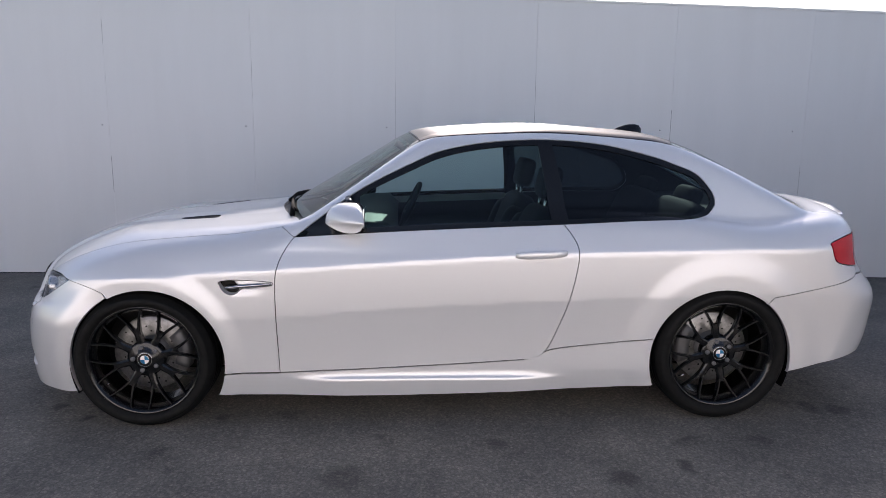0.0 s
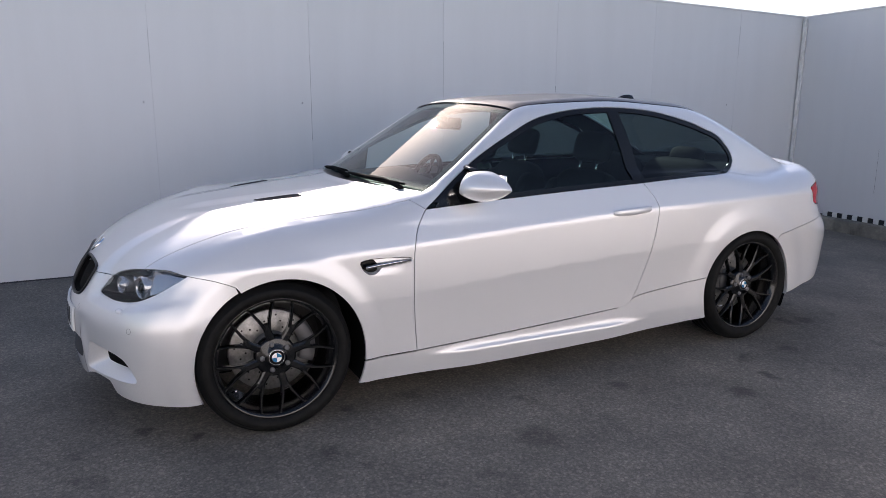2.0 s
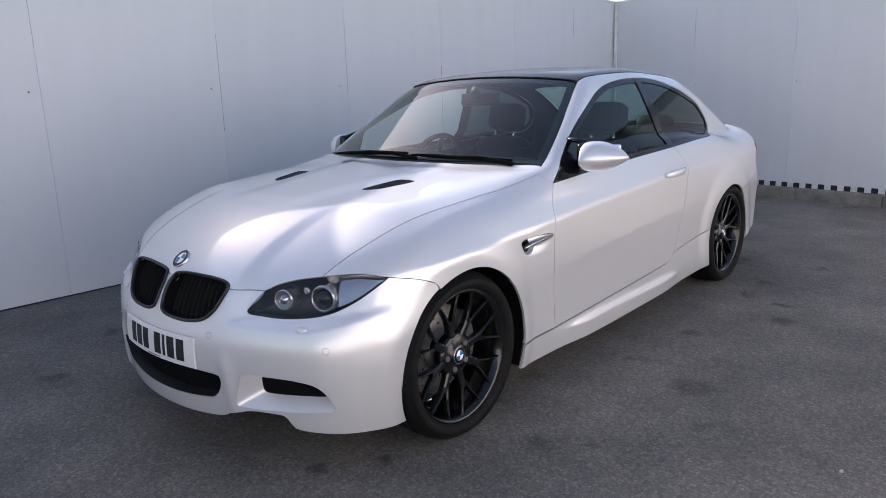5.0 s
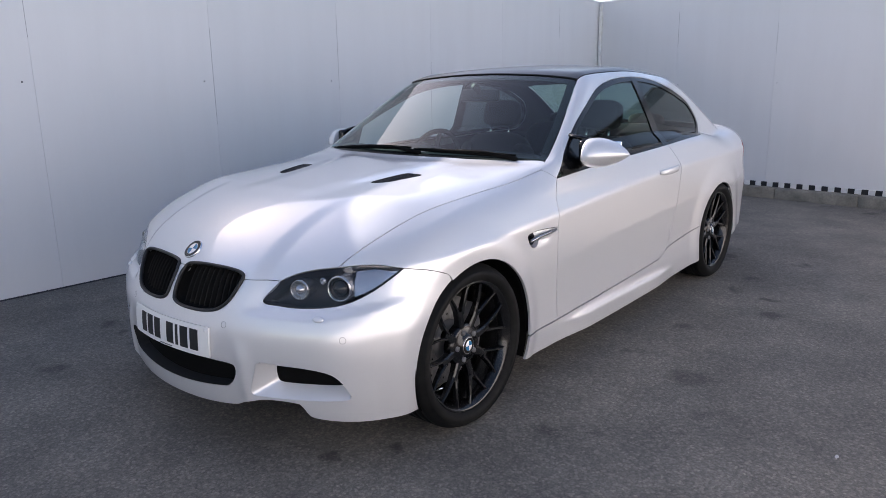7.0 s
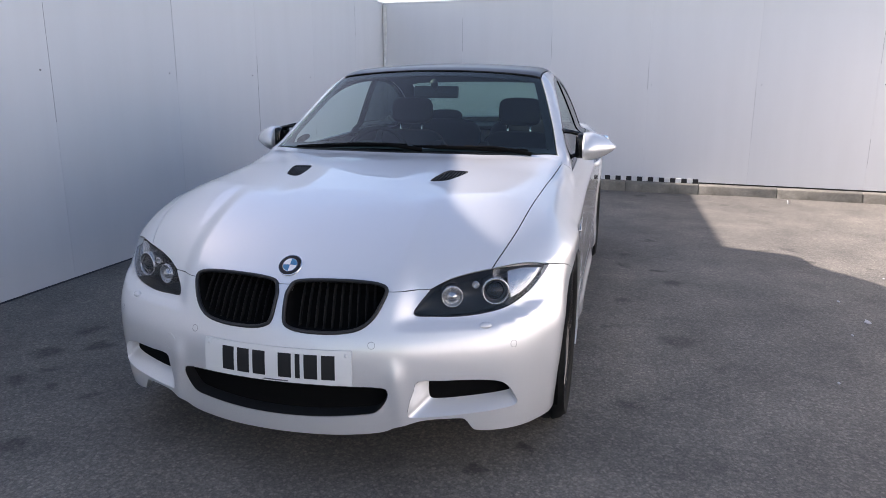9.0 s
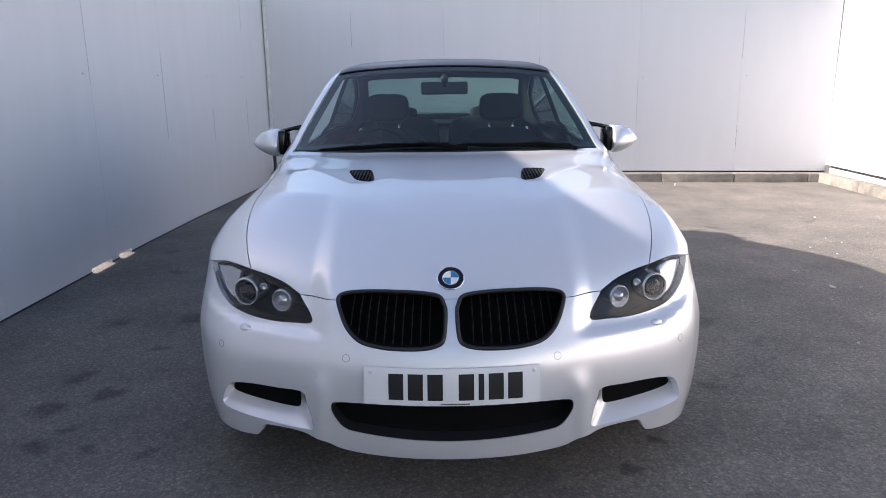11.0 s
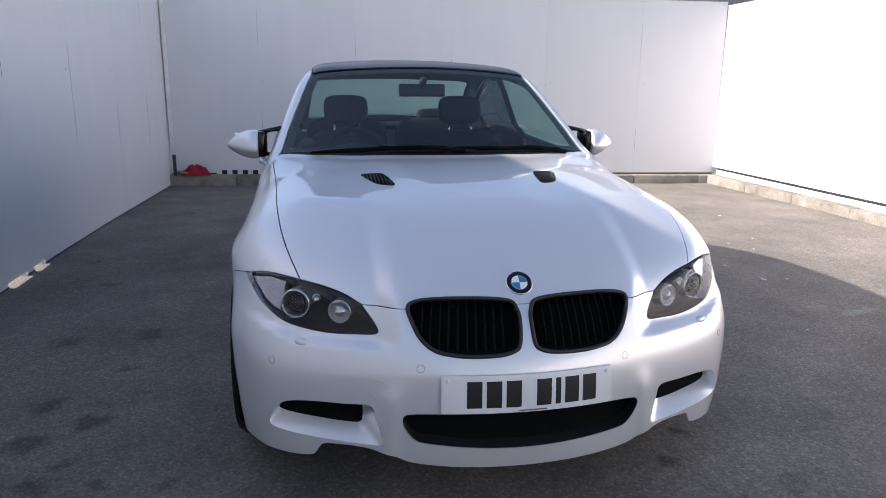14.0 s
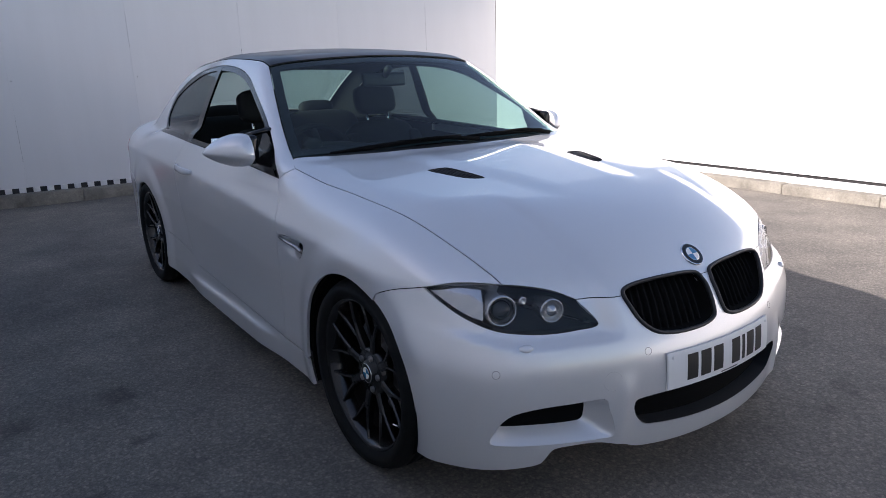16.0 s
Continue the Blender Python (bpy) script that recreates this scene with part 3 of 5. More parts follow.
def open_joints():
    """Stretches where two sheets stand apart and the dark gap between them shows."""
    rnd = random.Random(11)
    for (base, m, far), first, sheet in ((NORTH, 0.84, 1.30), (EAST, 1.27, 1.28)):
        x = first
        while x < far:
            z = rnd.uniform(0.3, 1.9)
            while z < 2.1:
                z1 = min(z + rnd.uniform(0.30, 0.75), 2.3)
                w = rnd.uniform(0.0012, 0.0026)
                part("open_joint", block(x - w / 2, x + w / 2, -0.0029, -0.0012, z, z1), POST_AND_GAP, base, smooth=False)
                z = z1 + rnd.uniform(0.6, 1.6)
            x += sheet


open_joints()


def kerb(name, m, far, label, start=0.0):
    bm = bmesh.new()
    x = start
    rnd = random.Random(5)
    base = None
    while x < far - 0.02:
        x1 = min(x + 0.91, far)
        bm = bmesh.new()
        box(bm, ((x + x1) / 2, -0.065 + rnd.uniform(-0.004, 0.004), 0.010 + rnd.uniform(-0.004, 0.004)), (x1 - x - 0.003, 0.15, 0.26), 0.014)
        if base is None:
            base = finish(bm, name, CONCRETE)
            base.matrix_world = m
            tagged(base, label, "kerb", kind="structure")
        else:
            part("kerb_stone", bm, CONCRETE, base)
        x = x1
    return base


KERB_EAST = kerb("kerb_east", EAST[1], EAST[2], "low grey concrete kerb under the end wall")
KERB_SOUTH = kerb("kerb_south", SOUTH[1], SOUTH[2], "sunlit rough concrete kerb under the wall", 0.09)


def chequer():
    """Black and white blocks between kerb and sheets; further on a plain dark gap."""
    base, m, far = EAST
    strip = finish(block(0.0, far, 0.020, 0.050, 0.14, 0.162), "chequered_strip", STRIP_K, smooth=False)
    strip.matrix_world = m
    tagged(strip, "black and white chequered strip along the wall foot", "strip", kind="structure")
    x, k = 0.62, 0
    while x < 4.50:
        part("black_block" if k % 2 else "white_block", block(x + 0.001, x + 0.069, -0.022, 0.018, 0.142, 0.198, 0.003), STRIP_K if k % 2 else STRIP_W, strip, smooth=False)
        x, k = x + 0.07, k + 1


chequer()


def corner_trim():
    bm = block(7.395, 7.425, 2.412, 2.457, 0.45, 2.42, 0.004)
    tagged(finish(bm, "corner_trim", STRIP_W, smooth=False), "white upright corner strip between two sheet walls", "trim", kind="structure")
    bm = bmesh.new()
    tube(bm, [(7.30, 2.40, 0.045), (7.30, 2.40, 0.33)], 0.022, 10)
    tagged(finish(bm, "short_post", POST_AND_GAP), "short dark post in the wall corner", "post")


corner_trim()


def cloth():
    """A crumpled red cloth lying on the kerb."""
    bm = bmesh.new()
    n, m = 40, 20
    rows = []
    for j in range(m + 1):
        row = []
        for i in range(n):
            a = 2 * math.pi * i / n
            r = j / m
            x, y = 0.095 * r * math.cos(a), 0.21 * r * math.sin(a)
            h = max(0.0, 1 - r**2.2)
            k = noise.fractal(Vector((x * 9, y * 7, 3.1)), 0.8, 2.0, 4)
            edge = 1 + 0.16 * noise.noise(Vector((math.cos(a) * 1.6, math.sin(a) * 1.6, 9.0)))
            row.append(bm.verts.new((x * edge, y * edge, 0.004 + 0.16 * h**0.8 * (0.75 + 0.55 * k))))
        rows.append(row)
    for a, b in zip(rows, rows[1:]):
        for i in range(n):
            bm.faces.new((a[i], a[(i + 1) % n], b[(i + 1) % n], b[i]))
    bmesh.ops.remove_doubles(bm, verts=bm.verts, dist=0.0005)
    ob = finish(bm, "red_cloth", CLOTH)
    ob.location, ob.rotation_euler = (7.28, 2.12, 0.05), (0, 0, radians(-8))
    tagged(ob, "crumpled red cloth lying on the kerb", "cloth")
    bm = bmesh.new()
    pts = [(7.32 + 0.035 * math.sin(5 * t) - 0.05 * t, 2.41 - 0.17 * t + 0.02 * math.cos(9 * t), 0.065 + 0.03 * abs(math.sin(6 * t))) for t in np.linspace(0, 1, 40)]
    tube(bm, pts, 0.016, 8)
    tagged(finish(bm, "old_rope", ROPE), "coil of dry yellowish rope on the kerb", "rope")


cloth()


def shed():
    """A ribbed metal shed standing beyond the end wall."""
    base = tagged(empty("shed"), "grey ribbed metal shed beyond the end wall", "shed")
    bm = bmesh.new()
    y, rows = -15.0, []
    while y < 0.4:
        for dy, dx in ((0.0, 0.0), (0.11, 0.0), (0.135, -0.032), (0.195, -0.032), (0.22, 0.0)):
            rows.append((13.0 + dx, y + dy))
        y += 0.22
    low = [bm.verts.new((x, v, -0.21)) for x, v in rows]
    high = [bm.verts.new((x, v, 4.4)) for x, v in rows]
    for i in range(len(rows) - 1):
        bm.faces.new((low[i], low[i + 1], high[i + 1], high[i]))
    bmesh.ops.remove_doubles(bm, verts=bm.verts, dist=0.0005)
    part("cladding", bm, SHED, base, smooth=False)
    part("side_wall", block(13.0, 18.0, 0.40, 0.46, -0.21, 4.36), SHED, base, smooth=False)
    part("rear_wall", block(17.94, 18.0, -15.0, 0.398, -0.21, 4.36), SHED, base, smooth=False)
    part("end_wall", block(13.0, 18.0, -15.06, -15.002, -0.21, 4.36), SHED, base, smooth=False)
    part("roof", block(12.85, 18.1, -15.15, 0.55, 4.40, 4.46, 0.01), SHED, base, smooth=False)


shed()


def litter():
    """Pale scraps trodden into the asphalt."""
    rnd = random.Random(3)
    spots = ((1.95, -2.40, 0.016), (1.56, -2.45, 0.034), (1.54, -2.62, 0.018), (2.40, -2.95, 0.014), (2.93, -3.15, 0.012), (2.77, -3.19, 0.012), (3.82, -3.53, 0.018), (6.10, -2.95, 0.02), (2.62, -2.86, 0.012), (1.30, -2.30, 0.012), (0.60, -2.05, 0.012))
    for x, y, size in spots:
        bm = bmesh.new()
        n = 9
        turn = rnd.uniform(0, 6)
        low = [bm.verts.new((x + size * math.cos(turn + 2 * math.pi * k / n) * rnd.uniform(0.6, 1.3), y + 0.45 * size * math.sin(turn + 2 * math.pi * k / n) * rnd.uniform(0.5, 1.3), -0.05)) for k in range(n)]
        high = [bm.verts.new((v.co.x, v.co.y, 0.003 + rnd.uniform(0, 0.003))) for v in low]
        bm.faces.new(high)
        for k in range(n):
            bm.faces.new((low[k], low[(k + 1) % n], high[(k + 1) % n], high[k]))
        bmesh.ops.recalc_face_normals(bm, faces=bm.faces)
        tagged(finish(bm, "paper_scrap", BOARD, smooth=False), "pale trodden paper scrap on the asphalt", "litter", "scraps on the asphalt")


litter()


# ---- the car ----
CAR = tagged(empty("car"), "white two-door coupe, black wheels, carbon roof, driver's window open", "car")

# lines on the body that panels share (left half)
LAMP = front([(23.3, 0.588), (27, 0.577), (31.5, 0.575), (36, 0.582), (40, 0.598), (44, 0.630), (47.5, 0.668), (50.5, 0.703), (46, 0.717), (42, 0.717), (38, 0.710), (34, 0.700), (30, 0.683), (26.5, 0.657)], True, -1)
KIDNEY = front([(18.8, 0.664), (17.6, 0.678), (14.5, 0.684), (10, 0.685), (5, 0.682), (2, 0.674), (1.2, 0.655), (0.9, 0.632), (1.2, 0.566), (2.2, 0.547), (4.5, 0.538), (8, 0.536), (11, 0.539), (14.1, 0.551), (16.4, 0.582), (18.0, 0.628)], True, -1, 0.005)
NOSE_EDGE = front([(0, 0.667), (10, 0.664), (19, 0.658), (26.5, 0.657)], False, -1)
LAMP_TOP = front([(26.5, 0.657), (30, 0.684), (34, 0.701), (38.2, 0.711)], False, -1)
LAMP_TAIL = front([(38.2, 0.711), (42, 0.718), (46, 0.718), (50.5, 0.704)], False, -1)
HOOD_SIDE = top([tuple(LAMP_TOP[-1][:2]), (-0.39, -0.676), (-0.27, -0.703), (-0.10, -0.722), (0.10, -0.733), (0.30, -0.742), (0.48, -0.754), (0.64, -0.768)])
HOOD_SIDE[0] = LAMP_TOP[-1]
HOOD_REAR = top([(0.64, -0.768), (0.715, -0.735), (0.655, -0.58), (0.60, -0.40), (0.56, -0.20), (0.548, 0.0)])
WING_SEAM = np.concatenate([LAMP_TAIL[-1:], side([(-0.30, 0.698), (-0.237, 0.684), (-0.18, 0.664), (-0.147, 0.648)])])


def arch(centre, r, a0, a1):
    a = np.radians(np.linspace(a0, a1, 70))
    return on_side(np.stack([centre[0] + r * np.cos(a), centre[1] + r * np.sin(a)], -1))


ARCH_F, ARCH_FR, ARCH_R, ARCH_RR = (0.028, 0.318), 0.350, (2.748, 0.310), 0.350
seam_end = math.degrees(math.atan2(0.648 - ARCH_F[1], -0.147 - ARCH_F[0]))
WING_ARCH = arch(ARCH_F, ARCH_FR, seam_end, -8)
BUMPER_ARCH = arch(ARCH_F, ARCH_FR + 0.008, 203, seam_end)
DOOR_FRONT = side([(0.705, 0.905), (0.672, 0.862), (0.635, 0.79), (0.619, 0.70), (0.619, 0.50), (0.630, 0.268)])
DOOR_REAR = side([(1.968, 0.966), (2.012, 0.905), (2.033, 0.84), (2.020, 0.72), (1.985, 0.58), (1.93, 0.44), (1.895, 0.372), (1.85, 0.336), (1.79, 0.320)])
DOOR_FOOT = side([(1.79, 0.320), (1.5, 0.303), (1.1, 0.284), (0.630, 0.268)])
BELT = side([(0.705, 0.905), (1.0, 0.922), (1.4, 0.942), (1.968, 0.966)])
BELT_REAR = side([(1.968, 0.966), (2.3, 0.981), (2.60, 0.990), (2.70, 1.005), (2.742, 1.05)])
WINDOW_TOP = side([(2.742, 1.05), (2.735, 1.105), (2.665, 1.192), (2.55, 1.242), (2.428, 1.282), (2.22, 1.330), (2.0, 1.353), (1.78, 1.353), (1.573, 1.335), (1.40, 1.300), (1.264, 1.246), (0.99, 1.108), (0.705, 0.905)])
SILL_REAR = side([(1.79, 0.320), (1.85, 0.336), (1.895, 0.362), (1.972, 0.378), (2.2, 0.400), (2.412, 0.421)])
SCREEN_SIDE = top([(0.735, -0.735), (0.90, -0.698), (1.10, -0.640), (1.29, -0.580)])
ROOF_SIDE = top([(1.29, -0.580), (1.6, -0.572), (2.0, -0.562), (2.3, -0.560), (2.56, -0.562)])
REAR_SIDE = top([(2.56, -0.562), (2.8, -0.580), (3.05, -0.600), (3.24, -0.615)])
DECK_SIDE = top([(3.24, -0.615), (3.35, -0.655), (3.48, -0.668)])
TAIL_SIDE = np.concatenate([DECK_SIDE[-1:], side([(3.462, 0.945), (3.448, 0.922)])])
LAMP_FRONT = side([(3.448, 0.922), (3.36, 0.912), (3.268, 0.885), (3.266, 0.868), (3.285, 0.815), (3.31, 0.786), (3.38, 0.768), (3.452, 0.758)])
BUMP_REAR_SEAM = side([(3.452, 0.758), (3.44, 0.72), (3.383, 0.698), (3.217, 0.660), (3.05, 0.632), (2.985, 0.622)])
rear_end = math.degrees(math.atan2(0.622 - ARCH_R[1], 2.985 - ARCH_R[0]))
QUARTER_ARCH = arch(ARCH_R, ARCH_RR, rear_end, 162)

# bonnet, with the two vent slots and the grille's upper edge taken out
VENTS = [top([(0.048, -0.292), (0.13, -0.297), (0.225, -0.314), (0.250, -0.334), (0.254, -0.392), (0.238, -0.406), (0.16, -0.388), (0.08, -0.360), (0.046, -0.322)], closed=True)]
VENTS.append(flipped(VENTS[0]))
half = ring(NOSE_EDGE[:-1], LAMP_TOP[:-1], HOOD_SIDE[:-1], HOOD_REAR)
hood_line = np.concatenate([half, flipped(half)[::-1][1:-1]])
KIDNEYS = [KIDNEY, flipped(KIDNEY)]
HOOD = skin("hood", "top", hood_line, PAINT, CAR, [*VENTS, *KIDNEYS], "white bonnet with a power dome and two vents", gap=0.001, grid=0.014)

# front bumper
INTAKE = front([(-18.6, 0.355), (-17.0, 0.366), (-9, 0.369), (0, 0.370), (9, 0.369), (17.0, 0.366), (18.6, 0.355), (18.4, 0.32), (16.8, 0.280), (14, 0.268), (7, 0.256), (0, 0.252), (-7, 0.256), (-14, 0.268), (-16.8, 0.280), (-18.4, 0.32)], True)
SCOOP = front([(23.6, 0.384), (28, 0.384), (33, 0.380), (36.6, 0.368), (38.4, 0.345), (39.6, 0.310), (40.2, 0.274), (36.5, 0.266), (30, 0.260), (24.6, 0.257), (22.0, 0.263), (22.0, 0.300), (22.8, 0.350)], True, -1)
foot = front([(0, 0.186), (8, 0.188), (14, 0.195), (18, 0.206), (20.5, 0.228), (25, 0.246), (30.0, 0.246), (31.4, 0.238), (32.6, 0.205), (34, 0.192), (40, 0.182), (47, 0.176), (51.2, 0.176)], False, -1)
half = ring(foot[:-1], BUMPER_ARCH[:-1], WING_SEAM[::-1][1:-1], WING_SEAM[:1])
lamp_low = front([(50.5, 0.703), (47.5, 0.668), (44, 0.630), (40, 0.598), (36, 0.582), (31.5, 0.575), (27, 0.577), (23.3, 0.588), (26.5, 0.657)], False, -1)
half = np.concatenate([half, lamp_low[1:-1], NOSE_EDGE[::-1]])
bumper_line = np.concatenate([half[:-1], flipped(half)[::-1][:-1]])
BUMPER = skin("front_bumper", "arc", bumper_line, PAINT, CAR, [*KIDNEYS, INTAKE, SCOOP, flipped(SCOOP)], "white front bumper with three deep intakes", grid=0.012, depth=0.02, gap=0.0004)

# wings, doors, body sides, sills
GILL = side([(0.367, 0.706), (0.371, 0.686), (0.385, 0.663), (0.406, 0.649), (0.432, 0.648), (0.452, 0.660), (0.472, 0.675), (0.53, 0.682), (0.597, 0.688), (0.607, 0.696), (0.598, 0.704), (0.50, 0.712), (0.42, 0.714)], closed=True)
wing_foot = side([(0.385, 0.268), (0.5, 0.268), (0.630, 0.268)])
wing_line = ring(LAMP_TAIL[:-1], WING_SEAM[:-1], WING_ARCH, wing_foot[:-1], DOOR_FRONT[::-1][:-1], side([(0.705, 0.905), (0.69, 0.912)])[:-1], HOOD_SIDE[::-1][:-1])
WINGS = skin("front_wing", "tube", wing_line, PAINT, CAR, [GILL], "white front wing with a chrome-bladed gill", both=True, grid=0.015)
door_line = ring(DOOR_FRONT[::-1][:-1], BELT[:-1], DOOR_REAR[:-1], DOOR_FOOT[:-1])
DOORS = skin("door", "tube", door_line, PAINT, CAR, both=True, grid=0.015)
side_line = ring(np.concatenate([HOOD_SIDE[-1:], SCREEN_SIDE])[:-1], ROOF_SIDE[:-1], REAR_SIDE[:-1], DECK_SIDE[:-1], TAIL_SIDE[:-1], LAMP_FRONT[:-1], BUMP_REAR_SEAM[:-1], QUARTER_ARCH, SILL_REAR[::-1][:-1], DOOR_REAR[::-1][:-1], BELT_REAR[:-1], WINDOW_TOP[:-1], side([(0.705, 0.905), (0.69, 0.912)]))
SIDES = skin("body_side", "tube", side_line, PAINT, CAR, both=True, grid=0.015)
sill_line = ring(side([(0.386, 0.266), (0.5, 0.266), (0.630, 0.266)])[:-1], DOOR_FOOT[::-1][:-1], SILL_REAR[:-1], arch(ARCH_R, ARCH_RR, 161, 201), side([(2.40, 0.183), (1.98, 0.168), (1.16, 0.150), (0.39, 0.158)])[:-1], arch(ARCH_F, ARCH_FR, -26, -9))
SILLS = skin("sill_skirt", "tube", sill_line, PAINT, CAR, both=True, grid=0.015, gap=0.003)

# roof, glass, boot, tail
half = ring(top([(1.24, 0.0), (1.25, -0.25), (1.29, -0.580)])[:-1], ROOF_SIDE[:-1], top([(2.56, -0.562), (2.63, -0.30), (2.655, 0.0)]))
ROOF = skin("roof", "top", np.concatenate([half, flipped(half)[::-1][1:-1]]), CARBON, CAR, label="glossy dark carbon-weave roof", gap=0.004)
half = ring(top([(0.585, 0.0), (0.605, -0.25), (0.665, -0.50), (0.735, -0.735)])[:-1], SCREEN_SIDE[:-1], top([(1.29, -0.580), (1.25, -0.25), (1.24, 0.0)]))
SCREENS = [skin("windscreen", "top", np.concatenate([half, flipped(half)[::-1][1:-1]]), SCREEN, CAR, label="clear tinted windscreen", gap=0.003, depth=0.004, lift=-0.003)]
half = ring(top([(2.655, 0.0), (2.63, -0.30), (2.56, -0.562)])[:-1], REAR_SIDE[:-1], top([(3.24, -0.615), (3.32, -0.35), (3.345, 0.0)]))
SCREENS.append(skin("rear_window", "top", np.concatenate([half, flipped(half)[::-1][1:-1]]), SCREEN, CAR, gap=0.003, depth=0.004, lift=-0.003))
half = ring(top([(3.345, 0.0), (3.32, -0.35), (3.24, -0.615)])[:-1], DECK_SIDE[:-1], top([(3.48, -0.668), (3.527, -0.5), (3.547, -0.25), (3.552, 0.0)]))
BOOT = skin("boot_lid", "top", np.concatenate([half, flipped(half)[::-1][1:-1]]), PAINT, CAR)
tail_top = top([(3.552, 0.0), (3.547, -0.25), (3.527, -0.5), (3.48, -0.668)])
half = ring(tail_top[:-1], TAIL_SIDE[:-1], side([(3.448, 0.922), (3.452, 0.758), (3.44, 0.72)])[:-1], stern([(-38.0, 0.715), (-25, 0.70), (0, 0.70)]))
fascia = np.concatenate([half, flipped(half)[::-1][1:-1]])
TAIL = skin("tail_panel", "stern", fascia, PAINT, CAR)
REAR_LAMPS = skin("rear_lamp", "tube", LAMP_FRONT, RED_LENS, CAR, label="red rear lamp", both=True, lift=0.001, gap=0.003)
rear_foot = stern([(0, 0.30), (-20, 0.31), (-35, 0.318), (-43, 0.312)])
half = ring(stern([(0, 0.70), (-25, 0.70), (-38.0, 0.715)])[:-1], BUMP_REAR_SEAM[3:-1], arch(ARCH_R, ARCH_RR, rear_end, -11), side([(3.09, 0.248), (3.25, 0.278), (3.42, 0.306)])[1:], rear_foot[::-1][4:])
REAR_BUMPER = skin("rear_bumper", "stern", np.concatenate([half[:-1], flipped(half)[::-1][:-1]]), PAINT, CAR, depth=0.02)

# side glass: black surround, door pane, rear quarter pane
opening = ring(BELT[:-1], BELT_REAR[:-1], WINDOW_TOP[:-1])
flat_open = even(to_tube(opening), 0.010)
INNER = on_tube(shrunk(flat_open, 0.024))
SURROUNDS = skin("window_surround", "tube", opening, GLOSS, CAR, [INNER], "gloss black window surround", both=True, gap=0.001, lift=-0.002)
post_line = on_side(even(np.array([(1.915, 0.955), (1.995, 0.955), (1.975, 1.15), (1.935, 1.350), (1.865, 1.350), (1.895, 1.15)]), 0.02))
skin("door_pillar_cover", "tube", post_line, GLOSS, CAR, both=True, gap=0.0, lift=-0.001)


def cut(loop, keep):
    """The run of a closed loop for which keep holds."""
    start = next(i for i in range(len(loop)) if keep[i] and not keep[i - 1])
    return np.roll(loop, -start, 0)[: int(keep.sum())]


# the driver's window on the right is wound down
SCREENS.append(skin("side_window", "tube", cut(INNER, INNER[:, 0] < 1.93), SIDE_GLASS, CAR, gap=-0.006, depth=0.003, lift=-0.006))
SCREENS += skin("quarter_window", "tube", cut(INNER, INNER[:, 0] > 1.93), DARK_GLASS, CAR, both=True, gap=-0.006, depth=0.003, lift=-0.006)


# ---- behind the panels: liners, underbody ----
def under():
    bm = bmesh.new()
    box(bm, (1.45, 0, 0.35), (4.0, 1.10, 0.36), 0.05)
    part("underbody", bm, PLASTIC, CAR)
    for hx, hz, r in ((ARCH_F[0], ARCH_F[1], ARCH_FR + 0.012), (ARCH_R[0], ARCH_R[1], ARCH_RR + 0.012)):
        for s in (-1, 1):
            bm = bmesh.new()
            rows = []
            for y in (0.52, 0.66, 0.80, 0.868):
                rows.append([bm.verts.new((hx + r * math.cos(a), s * y, hz + r * math.sin(a))) for a in np.radians(np.linspace(-24, 204, 50))])
            for a, b in zip(rows, rows[1:]):
                for i in range(49):
                    bm.faces.new((a[i], a[i + 1], b[i + 1], b[i]))
            bm.faces.new(rows[0])
            part("wheel_arch_liner", bm, DARK, CAR)


under()
skin("inner_panel", "tube", ring(side([(0.66, 0.885), (1.3, 0.912), (2.0, 0.94), (2.66, 0.96)])[:-1], side([(2.66, 0.96), (2.60, 0.72), (2.40, 0.62), (2.30, 0.24), (1.4, 0.20), (0.62, 0.20)])[:-1]), TRIM, CAR, both=True, gap=0.0, lift=-0.055, depth=0.0005, label="dark inner door and side lining")
skin("pillar_lining", "tube", side_line, TRIM, CAR, both=True, gap=0.0, lift=-0.022, depth=0.0005)
skin("wing_inner", "tube", wing_line, DARK, CAR, both=True, gap=0.004, lift=-0.03, depth=0.0005)
skin("hood_inner", "top", hood_line, DARK, CAR, gap=0.006, lift=-0.035, depth=0.0005)
half = ring(top([(1.24, 0.0), (1.25, -0.25), (1.29, -0.580)])[:-1], ROOF_SIDE[:-1], top([(2.56, -0.562), (2.63, -0.30), (2.655, 0.0)]))
skin("headlining", "top", np.concatenate([half, flipped(half)[::-1][1:-1]]), LINING, CAR, gap=-0.02, lift=-0.03, depth=0.0005)


